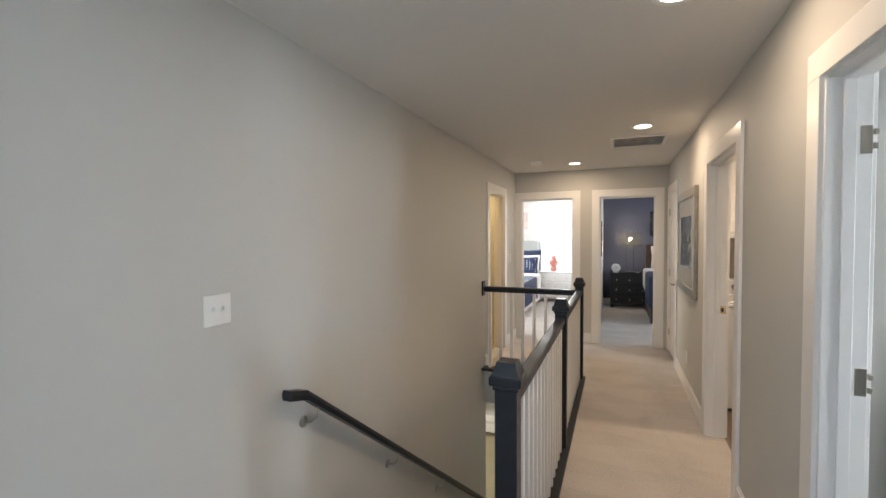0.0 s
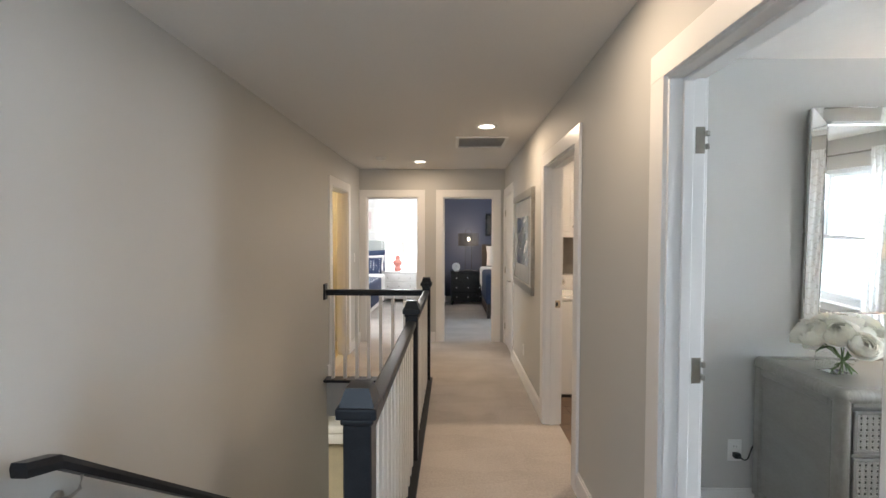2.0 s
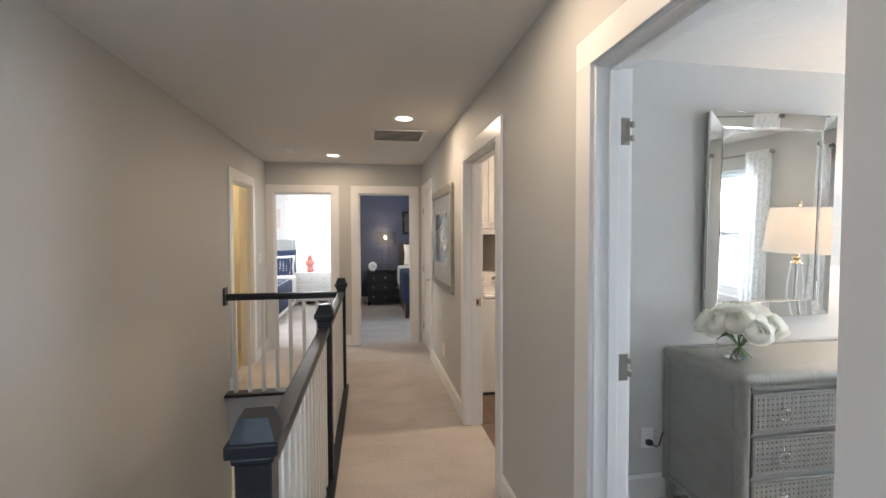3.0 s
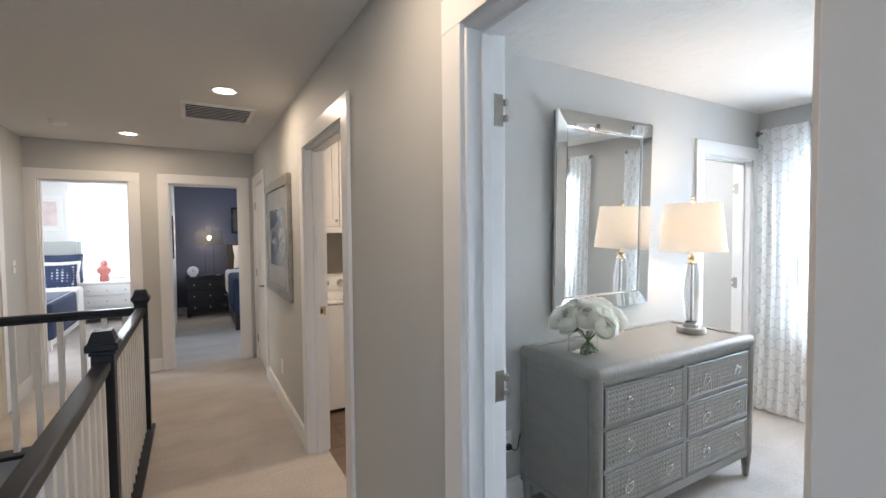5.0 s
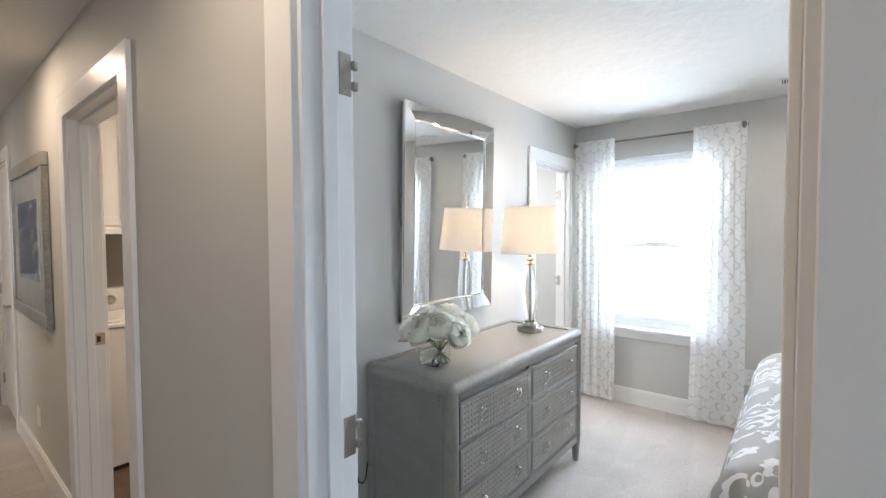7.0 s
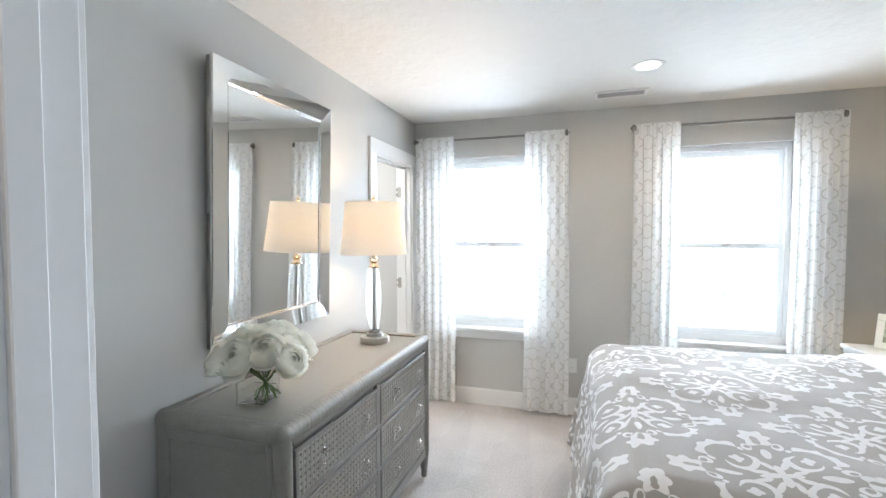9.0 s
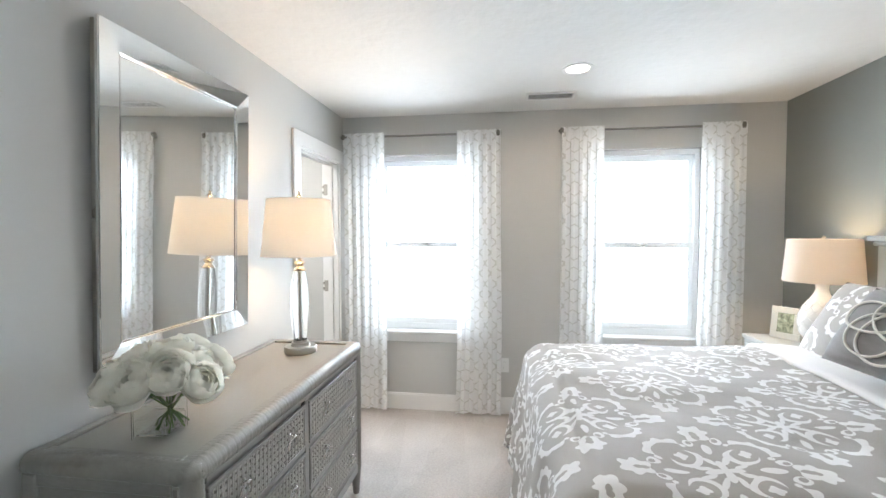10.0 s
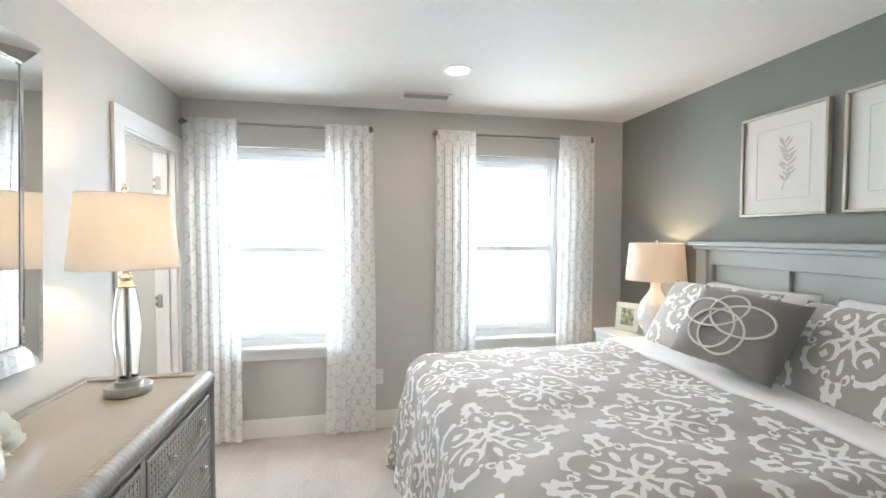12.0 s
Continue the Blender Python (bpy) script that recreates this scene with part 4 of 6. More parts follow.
# ---- bathroom glimpse ----
van = thing("vanity", "white bathroom vanity with pale top", "vanity")
part("body", bx(-3.76, -3.2, 2.9, 3.80, 0.08, 0.86, bevel=0.003), WHITE, van)
part("top", bx(-3.77, -3.17, 2.87, 3.81, 0.86, 0.90, bevel=0.004), CERAMIC, van)

# ---- bright far bedroom ----


def knob_mesh(mat, r=0.014):
    bm = BM()
    lathe(bm, [(0, 0.024), (r * 0.8, 0.022), (r, 0.014), (r * 0.4, 0.008), (r * 0.45, 0), (0, 0)], 12)
    return mesh("knob_shape", bm, mat, 40)


def chest(name, label, x0, x1, y0, y1, h, rows, cols, mat, knobmat, legs):
    t = thing(name, label, "chest of drawers")
    part("body", bx(x0, x1, y0 + 0.02, y1, legs, h - 0.025, bevel=0.004), mat, t)
    part("top", bx(x0 - 0.015, x1 + 0.015, y0 - 0.005, y1, h - 0.025, h, bevel=0.006, seg=2), mat, t)
    for lx in (x0 + 0.03, x1 - 0.03):
        for ly in (y0 + 0.05, y1 - 0.03):
            part("leg", bx(lx - 0.025, lx + 0.025, ly - 0.025, ly + 0.025, 0, legs, bevel=0.004), mat, t)
    km = knob_mesh(knobmat)
    dh = (h - 0.05 - legs) / rows
    for r in range(rows):
        z0 = legs + 0.015 + r * dh
        d = part("drawer", bx(x0 + 0.02, x1 - 0.02, y0, y0 + 0.02, z0, z0 + dh - 0.02, bevel=0.004), mat, t)
        for c in range(cols):
            part("knob", km, None, d, m=Matrix.Translation((x0 + (x1 - x0) * (c + 0.5) / cols, y0, z0 + dh / 2 - 0.01)) @ pose(0, 0, 0, 90, 0, 0))
    return t


chest("white_chest", "white painted chest of three drawers under the bright window", -2.31, -1.55, 7.42, 7.83, 0.69, 3, 3, WHITE, NICKEL, 0.08)
cl = thing("coral_lamp", "coral glazed table lamp with a white shade", "table lamp", (-1.985, 7.62, 0.69))
bm = BM()
lathe(bm, [(0, 0), (0.07, 0), (0.075, 0.05), (0.06, 0.11), (0.10, 0.16), (0.115, 0.20), (0.09, 0.24), (0.055, 0.27), (0.06, 0.33), (0.03, 0.36), (0.01, 0.38), (0, 0.38)], 24)
part("base", bm, CORAL, cl, smooth=50)
bm = BM()
lathe(bm, [(0.165, 0.415), (0.150, 0.675), (0.147, 0.675), (0.162, 0.415), (0.165, 0.415)], 32)
part("shade", bm, SHADE, cl, "white linen shade", 60)


def curtain(name, label, axis_y, x, y0, y1, z0, z1, folds, mat, seed, amp=0.028, spread=1.0):
    """A gathered panel: folds deepen towards the floor. Runs along y at x, or along x at y."""
    rnd = random.Random(seed)
    ph = [rnd.uniform(0, 6.28) for _ in range(4)]
    wd = y1 - y0

    def f(u, v):
        s = u * 2 * math.pi * folds
        a = amp * (0.45 + 0.55 * (1 - v)) * (0.75 + 0.25 * math.sin(u * 5 + ph[0]))
        depth = a * math.sin(s + ph[1] + 0.35 * math.sin(v * 3 + ph[2]))
        depth -= 0.012
        if v > 0.955:
            depth = -0.020 + depth * 0.35 + 0.004 * math.sin(s * 3)
        side = y0 + wd * u + 0.010 * math.sin(2 * s + ph[3]) + 0.012 * (1 - v) * math.sin(v * 4 + ph[0])
        side = (y0 + y1) / 2 + (side - (y0 + y1) / 2) * (1 + (spread - 1) * (1 - v) ** 2)
        z = z0 + (z1 - z0) * v + (0.006 * math.sin(s * 0.5 + ph[0]) if v < 0.01 else 0) + (0.006 * abs(math.sin(s)) if v > 0.99 else 0)
        p = (x + depth, side, z) if axis_y else (side, x + depth, z)
        return (*p, u * wd * 1.65, z)
    bm = BM()
    grid(bm, folds * 14, 60, f)
    return solo(name, bm, mat, label, "curtain", smooth=True, group="curtains " + label[:5])


def curtain_rod(label, p, q, wallward, mat=NICKEL, fin=0.026):
    t = thing("curtain_rod", label, "curtain rod", group="curtain rods")
    p, q = Vector(p), Vector(q)
    d = (q - p).normalized()
    bm = BM()
    tube(bm, [p, q], 0.009, 12)
    part("rod", bm, mat, t, smooth=40)
    for e, s in ((p, -1), (q, 1)):
        bm = BM()
        tube(bm, [e - d * 0.01 * s, e + d * s * 0.006, e + d * s * 0.012, e + d * s * 0.03, e + d * s * 0.036, e + d * s * 0.046], lambda k: (0.012, 0.012, fin, fin, 0.014, 0.006)[round(k * 5)], 16)
        part("finial", bm, mat, t, "satin nickel finial", 40)
        bm = BM()
        w = Vector(wallward)
        a = e - d * 0.03 * s
        tube(bm, [a, a + w], 0.006, 8)
        part("bracket", bm, mat, t)
    return t


curtain_rod("thin white rod over the bright window", (-2.45, 7.82, 2.285), (-1.28, 7.82, 2.285), (0, 0.08, 0), WHITE)
curtain("curtain", "plain white sheer curtain at the bright window", False, 7.82, -2.42, -2.10, 0.03, 2.295, 5, PLAINSHEER, 4)
curtain("curtain", "plain white sheer curtain at the bright window", False, 7.82, -1.66, -1.3, 0.03, 2.295, 5, PLAINSHEER, 5)
HAZE, hn, hl, hb = nodes("hazy_daylight")
hb.inputs["Emission Color"].default_value, hb.inputs["Emission Strength"].default_value = (0.97, 0.99, 1.0, 1), 1.25
solo("backdrop_bedroom_windows", bx(BX + 1.6, BX + 1.62, -5.5, 1.8, -0.8, 4.2), HAZE, "hazy bright daylight beyond the bedroom windows", "sky", "structure")
solo("backdrop_far_window", bx(-4.2, 0.3, 9.6, 9.62, -0.6, 3.6), HAZE, "hazy bright daylight beyond the far window", "sky", "structure")


def pillow(bm, w, h, t, n=22):
    def f(u, v, s):
        x, y = u * 2 - 1, v * 2 - 1
        k = (1 - abs(x) ** 2.6) * (1 - abs(y) ** 2.6)
        pinch = 1 - 0.07 * (1 - abs(x * y)) * (abs(x) ** 6 + abs(y) ** 6)
        z = s * t / 2 * max(0, k) ** 0.42 * (1 + 0.05 * math.sin(5 * x + 2 * y) * (1 - x * x))
        return (x * w / 2 * pinch, y * h / 2 * pinch, z, u * w, v * h)
    grid(bm, n, n, lambda u, v: f(u, v, 1))
    grid(bm, n, n, lambda u, v: f(u, v, -1))
    bmesh.ops.remove_doubles(bm, verts=bm.verts, dist=0.0006)


def put_pillow(name, label, w, h, t, mat, m, parts=None):
    ob = thing(name, label, "pillow")
    bm = BM()
    pillow(bm, w, h, t)
    part("cushion", bm, mat, ob, smooth=True)
    if parts:
        parts(ob)
    ob.matrix_world = m
    return ob


def simple_bed(label, x0, x1, y0, y1, cloth, base, fold, top=0.62, hem=0.22):
    t = thing("bed", label, "bed")
    part("base", bx(x0 + 0.03, x1 - 0.03, y0 + 0.03, y1, 0.05, 0.3), base, t)
    part("mattress", bx(x0 + 0.02, x1 - 0.02, y0 + 0.02, y1, 0.3, top - 0.06, bevel=0.04, seg=3), SHEET, t)
    part("bedspread", bx(x0, x1, y0, y1 - 0.75, hem, top, bevel=0.06, seg=4), cloth, t, smooth=40)
    part("sheet_fold", bx(x0 - 0.02, x1 + 0.02, y1 - 0.95, y1 - 0.5, fold, top + 0.03, bevel=0.05, seg=4), SHEET, t, "white turned-down sheet", 40)
    for lx in (x0 + 0.06, x1 - 0.06):
        for ly in (y0 + 0.08, y1 - 0.08):
            part("leg", bx(lx - 0.03, lx + 0.03, ly - 0.03, ly + 0.03, 0, 0.06), base, t)
    return t


m, n, l, b = nodes("navy_dotted_cotton")
tc, vo = n.new("ShaderNodeTexCoord"), n.new("ShaderNodeTexVoronoi")
vo.inputs["Scale"].default_value, vo.inputs["Randomness"].default_value = 21, 0.1
mp = n.new("ShaderNodeMapping")
mp.inputs["Scale"].default_value = (0.75, 1.0, 1.15)
l.new(tc.outputs["Object"], mp.inputs[0])
l.new(mp.outputs[0], vo.inputs[0])
cmp = Ex(m.node_tree, vo.outputs[0]) < 0.3
mx = n.new("ShaderNodeMix")
mx.data_type = "RGBA"
mx.inputs[6].default_value, mx.inputs[7].default_value = (0.03, 0.045, 0.10, 1), (0.55, 0.57, 0.62, 1)
l.new(cmp.s, mx.inputs[0])
l.new(mx.outputs[2], b.inputs["Base Color"])
b.inputs["Roughness"].default_value = 0.85
DOTTED = m
b1 = simple_bed("bed with navy dotted spread and white sheet fold", -3.76, -2.24, 5.5, 7.8, DOTTED, SHEET, 0.2, 0.63, 0.12)
part("headboard", bx(-3.81, -2.30, 7.8, 7.86, 0, 1.39, bevel=0.01), HEADBOARD, b1, "pale headboard")
put_pillow("pillow", "navy pillow standing against the headboard", 0.62, 0.5, 0.16, NAVYCLOTH, Matrix.Translation((-2.58, 7.62, 0.93)) @ pose(0, 0, 0, 76, 0, 0))
put_pillow("pillow", "white pillow in front of the navy pillow", 0.6, 0.42, 0.16, SHEET, Matrix.Translation((-2.58, 7.48, 0.86)) @ pose(0, 0, 0, 72, 0, 0))
put_pillow("pillow", "navy dotted pillow at the front", 0.5, 0.42, 0.16, DOTTED, Matrix.Translation((-2.55, 7.32, 0.82)) @ pose(0, 0, 0, 70, 0, 6))


def flat_picture(label, axis, at, w, h, frame_mat, inner_mat, fw=0.04, dp=0.03, mat_w=0.05, mat_mat=None):
    t = thing("framed_picture", label, "picture")
    bm = BM()
    for q in ((-w / 2, w / 2, h / 2 - fw, h / 2), (-w / 2, w / 2, -h / 2, -h / 2 + fw), (-w / 2, -w / 2 + fw, -h / 2 + fw, h / 2 - fw), (w / 2 - fw, w / 2, -h / 2 + fw, h / 2 - fw)):
        box(bm, q[0], q[1], 0, dp, q[2], q[3], 0.003, 2)
    part("frame", bm, frame_mat, t)
    part("mat", bx(-w / 2 + fw, w / 2 - fw, 0.002, dp * 0.5, -h / 2 + fw, h / 2 - fw), mat_mat or PAPER, t)
    part("print", bx(-w / 2 + fw + mat_w, w / 2 - fw - mat_w, dp * 0.5, dp * 0.5 + 0.002, -h / 2 + fw + mat_w, h / 2 - fw - mat_w), inner_mat, t)
    t.matrix_world = Matrix.Translation(at) @ pose(0, 0, 0, 0, 0, axis)
    return t


flat_picture("pale pink print in a white frame over the headboard", 180, (-2.73, 7.9, 1.86), 0.36, 0.59, WHITE, PALEPINK)

# ---- navy bedroom ----
chest("black_chest", "black lacquered chest of nine drawers against the navy wall", -0.765, -0.02, 7.1, 7.5, 0.73, 3, 3, BLACKLAC, CHROME, 0.07)
cg = thing("cage_lamp", "black wire cage table lamp with a bare lit bulb", "table lamp", (-0.382, 7.3, 0.73))
bm = BM()
box(bm, -0.09, 0.09, -0.09, 0.09, 0, 0.02, 0.004)
part("base", bm, BLACKPLASTIC, cg)
bm = BM()
for s in (-0.07, 0.07):
    tube(bm, [(s, 0, 0.02), (s, 0, 0.86)], 0.006)
tube(bm, [(0.07 * math.cos(k * math.pi / 8), 0, 0.86 + 0.07 * math.sin(k * math.pi / 8)) for k in range(9)], 0.006)
part("yoke", bm, BLACKPLASTIC, cg)
bm = BM()
for z in (0.56, 0.82):
    tube(bm, [(-0.22, -0.1, z), (0.22, -0.1, z), (0.22, 0.1, z), (-0.22, 0.1, z)], 0.006, 6, True)
for sx in (-0.22, -0.073, 0.073, 0.22):
    for sy in (-0.1, 0.1):
        tube(bm, [(sx, sy, 0.56), (sx, sy, 0.82)], 0.003, 6)
part("cage", bm, BLACKPLASTIC, cg)
bm = BM()
for i in range(1, 22):
    z = 0.56 + i * 0.26 / 22
    for y in (-0.1, 0.1):
        tube(bm, [(-0.22, y, z), (0.22, y, z)], 0.0019, 4)
for i in range(1, 36):
    x = -0.22 + i * 0.44 / 36
    for y in (-0.1, 0.1):
        tube(bm, [(x, y, 0.56), (x, y, 0.82)], 0.0017, 4)
tagged(part("wire_mesh", bm, BLACKPLASTIC, cg, "fine black wire mesh"), kind="stuff")
bm = BM()
lathe(bm, [(0, 0.655), (0.010, 0.655), (0.013, 0.67), (0.032, 0.695), (0.032, 0.71), (0.020, 0.73), (0, 0.735)], 16)
m, n, l, b = nodes("lit_bulb")
b.inputs["Emission Color"].default_value, b.inputs["Emission Strength"].default_value = (1, 0.85, 0.62, 1), 14
bulb = part("bulb", bm, m, cg, "lit bulb", True)
bulb.visible_shadow = False
ck = thing("alarm_clock", "round white alarm clock on the black chest", "clock", (-0.655, 7.2, 0.73))
bm = BM()
lathe(bm, [(0, 0), (0.085, 0), (0.09, 0.02), (0.085, 0.05), (0, 0.05)], 28)
part("case", bm, PLASTIC, ck, smooth=40, m=Matrix.Translation((0, 0.02, 0.095)) @ pose(0, 0, 0, 90, 0, 0))
bm = BM()
box(bm, -0.003, 0.003, -0.035, -0.032, 0.09, 0.15)
box(bm, 0.0, 0.045, -0.035, -0.032, 0.092, 0.098)
part("clock_hand", bm, BLACKPLASTIC, ck)
part("foot", bx(-0.05, 0.05, -0.02, 0.02, 0, 0.012), PLASTIC, ck)
b2 = simple_bed("bed with navy spread and white sheet fold", -0.13, 1.6, 5.5, 7.5, NAVYCLOTH, DARKWOOD, 0.45, 0.82, 0.25)
part("headboard", bx(-0.075, 1.62, 7.44, 7.52, 0, 1.31, bevel=0.012), DARKWOOD, b2, "dark wooden headboard")
put_pillow("pillow", "white pillow against the dark headboard", 0.66, 0.46, 0.17, SHEET, Matrix.Translation((0.34, 7.30, 1.06)) @ pose(0, 0, 0, 72, 0, 0))
flat_picture("dark print in a black frame on the navy wall", 180, (0.32, 7.55, 1.75), 0.62, 0.5, BLACKLAC, DARKPAPER, mat_mat=DARKPAPER)
flat_picture("narrow print in a black frame on the white partition", -90, (-0.92, 5.6, 1.45), 0.5, 0.62, BLACKLAC, PALEPINK)

# ---- lower room glimpse ----
sofa = thing("sofa", "cream upholstered sofa in the lower room", "sofa", (-3.1, 6.2, LOW))
part("base", bx(-0.5, 1.4, 0, 0.9, 0.08, 0.30, bevel=0.03, seg=3), CREAM, sofa, smooth=40)
part("seat_cushion", bx(-0.28, 0.55, -0.04, 0.7, 0.30, 0.47, bevel=0.05, seg=4), CREAM, sofa, smooth=40)
part("seat_cushion", bx(0.55, 1.2, -0.04, 0.7, 0.30, 0.47, bevel=0.05, seg=4), CREAM, sofa, smooth=40)
part("backrest", bx(-0.5, 1.4, 0.65, 0.92, 0.30, 0.86, bevel=0.06, seg=4), CREAM, sofa, smooth=40)
for ax in (-0.5, 1.2):
    part("arm", bx(ax, ax + 0.22, 0, 0.9, 0.30, 0.62, bevel=0.06, seg=4), CREAM, sofa, smooth=40)
for lx in (-0.45, 1.3):
    for ly in (0.05, 0.8):
        part("leg", bx(lx, lx + 0.05, ly, ly + 0.05, 0, 0.08), DARKWOOD, sofa)

# ---- bedroom: dresser ----
DX0, DX1, DY0, DY1, DZ = 0.878, 2.252, -0.547, -0.018, 0.865
dresser = thing("dresser", "grey raffia-wrapped dresser with six woven drawer fronts and ring pulls", "dresser")


def rounded_bar(bm, p, q, r, seg=10, rough=0.0012, wrap=0.022):
    """A round wrapped bar, swelling a little at every turn of the wrapping."""
    p, q = Vector(p), Vector(q)
    n = max(4, int((q - p).length / wrap) * 3)
    rnd = random.Random(7)
    pts = [p.lerp(q, i / n) for i in range(n + 1)]
    tube(bm, pts, lambda k: r + rough * (((round(k * n) % 3) == 1) - 0.5) + rnd.uniform(-0.0005, 0.0005), seg)


R = 0.034
part("body", bx(DX0 + 0.03, DX1 - 0.03, DY0 + 0.03, DY1, 0.13, DZ - 0.045), GREYLAC, dresser)
# wrapped rim of the top and its inset panel
for a, b in (((DX0 + R, DY0 + R, DZ - R), (DX1 - R, DY0 + R, DZ - R)), ((DX0 + R, DY0 + R, DZ - R), (DX0 + R, DY1, DZ - R)), ((DX1 - R, DY0 + R, DZ - R), (DX1 - R, DY1, DZ - R))):
    bm = BM()
    rounded_bar(bm, a, b, R, 14)
    part("wrapped_edge", bm, GREYRIB, dresser, "wrapped raffia edge", 50)
for cx in (DX0 + R, DX1 - R):
    bm = BM()
    lathe(bm, [(0, -R * 1.04), (R * 0.75, -R * 0.75), (R * 1.04, 0), (R * 0.75, R * 0.75), (0, R * 1.04)], 14)
    part("corner_knuckle", bm, GREYRIB, dresser, smooth=True, m=Matrix.Translation((cx, DY0 + R, DZ - R)))
bm = BM()
for q in ((DX0 + R, DX1 - R, DY0 + R, DY0 + 0.068), (DX0 + R, DX1 - R, DY1 - 0.034, DY1), (DX0 + R, DX0 + 0.068, DY0 + 0.068, DY1 - 0.034), (DX1 - 0.068, DX1 - R, DY0 + 0.068, DY1 - 0.034)):
    box(bm, *q, DZ - 0.045, DZ - 0.0015, 0.003)
part("top_border", bm, GREYRIB, dresser)
part("top_panel", bx(DX0 + 0.068, DX1 - 0.068, DY0 + 0.068, DY1 - 0.034, DZ - 0.045, DZ - 0.011), GREYTOP, dresser, "smooth lacquered top panel")
# corner posts and tapered feet
for px in (DX0 + 0.032, DX1 - 0.032):
    bm = BM()
    rounded_bar(bm, (px, DY0 + 0.033, 0.15), (px, DY0 + 0.033, DZ - R), 0.031, 12)
    part("post", bm, GREYRIB, dresser, "wrapped raffia post", 50)
    part("rear_post", bx(px - 0.03, px + 0.03, DY1 - 0.05, DY1, 0.12, DZ - 0.05, bevel=0.006), GREYLAC, dresser)
    for py in (DY0 + 0.033, DY1 - 0.03):
        bm = BM()
        lathe(bm, [(0, 0), (0.017, 0), (0.019, 0.01), (0.030, 0.155), (0, 0.155)], 12)
        part("foot", bm, GREYLAC, dresser, smooth=40, m=Matrix.Translation((px, py, 0)))
# side frames
for sx, o in ((DX0, 1), (DX1, -1)):
    bm = BM()
    x0, x1 = sorted((sx + o * 0.006, sx + o * 0.034))
    for q in ((DY0 + 0.05, DY0 + 0.072, 0.13, DZ - 0.06), (DY1 - 0.026, DY1 - 0.002, 0.13, DZ - 0.06), (DY0 + 0.072, DY1 - 0.026, DZ - 0.088, DZ - 0.05), (DY0 + 0.072, DY1 - 0.026, 0.13, 0.16)):
        box(bm, x0, x1, *q, 0.004)
    part("side_frame", bm, GREYLAC, dresser)
    bm = BM()
    x0, x1 = sorted((sx + o * 0.014, sx + o * 0.034))
    box(bm, x0, x1, DY0 + 0.072, DY1 - 0.026, 0.16, DZ - 0.088, 0.001)
    part("side_panel", bm, GREYLAC, dresser)
# front frame
FY = DY0 + 0.012
ZS = (0.187, 0.386, 0.585, 0.784)
XC = 1.560
bm = BM()
for q in ((DX0 + 0.06, DX1 - 0.06, ZS[0] - 0.055, ZS[0] - 0.006), (DX0 + 0.06, DX1 - 0.06, ZS[3] + 0.004, DZ - 0.055), (XC - 0.017, XC + 0.017, ZS[0] - 0.006, ZS[3] + 0.004)):
    box(bm, q[0], q[1], FY, FY + 0.02, q[2], q[3], 0.003)
for z in ZS[1:3]:
    for a, b in ((DX0 + 0.06, XC - 0.017), (XC + 0.017, DX1 - 0.06)):
        box(bm, a, b, FY + 0.002, FY + 0.02, z - 0.007, z + 0.007, 0.002)
part("front_frame", bm, GREYLAC, dresser)
# woven drawer fronts
DW, DH = XC - 0.017 - (DX0 + 0.066), ZS[1] - ZS[0] - 0.020
bm = BM()
P = 0.0245
nx, nz = int((DW - 0.035) / P), int((DH - 0.03) / P)
ox, oz = (DW - nx * P) / 2, (DH - nz * P) / 2
for j in range(nz + 1):
    for d in (-0.0041, 0.0041):
        z = oz + j * P + d
        box(bm, 0.014, DW - 0.014, -0.0048, -0.0012, z - 0.0027, z + 0.0027)
for i in range(nx + 1):
    for d in (-0.0041, 0.0041):
        x = ox + i * P + d
        box(bm, x - 0.0027, x + 0.0027, -0.0062, -0.0014, 0.012, DH - 0.012)
WEAVE = mesh("weave_shape", bm, CANE)
bm = BM()
for q in ((0, DW, 0, 0.013), (0, DW, DH - 0.013, DH), (0, 0.015, 0.013, DH - 0.013), (DW - 0.015, DW, 0.013, DH - 0.013)):
    box(bm, q[0], q[1], -0.008, 0.004, q[2], q[3], 0.002)
EDGE = mesh("drawer_edge", bm, GREYLAC)
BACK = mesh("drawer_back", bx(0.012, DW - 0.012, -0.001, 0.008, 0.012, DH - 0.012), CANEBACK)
bm = BM()
lathe(bm, [(0, 0.0), (0.011, 0.0), (0.011, 0.004), (0.006, 0.007), (0.006, 0.016), (0.009, 0.020), (0.006, 0.026), (0, 0.027)], 14)
PULL_KNOB = mesh("pull_knob", bm, CHROME, 40)
bm = BM()
tube(bm, [(0.029 * math.sin(k * math.pi / 12), 0.0, -0.029 + 0.029 * math.cos(k * math.pi / 12)) for k in range(24)], 0.0036, 8, True)
PULL_RING = mesh("pull_ring", bm, CHROME, True)
for cx in (DX0 + 0.066, XC + 0.017):
    for z in ZS[:3]:
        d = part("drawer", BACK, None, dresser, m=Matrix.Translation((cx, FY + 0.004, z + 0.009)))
        part("drawer_edge", EDGE, None, d)
        tagged(part("woven_front", WEAVE, None, d, "open grey cane weave"), kind="stuff")
        for f in (0.27, 0.78):
            part("pull_knob", PULL_KNOB, None, d, "polished nickel knob", m=Matrix.Translation((DW * f, -0.006, DH * 0.60)) @ pose(0, 0, 0, 90, 0, 0))
            part("ring_pull", PULL_RING, None, d, "polished nickel ring", m=Matrix.Translation((DW * f, -0.022, DH * 0.60 + 0.003)) @ pose(0, 0, 0, 14, 0, 0))

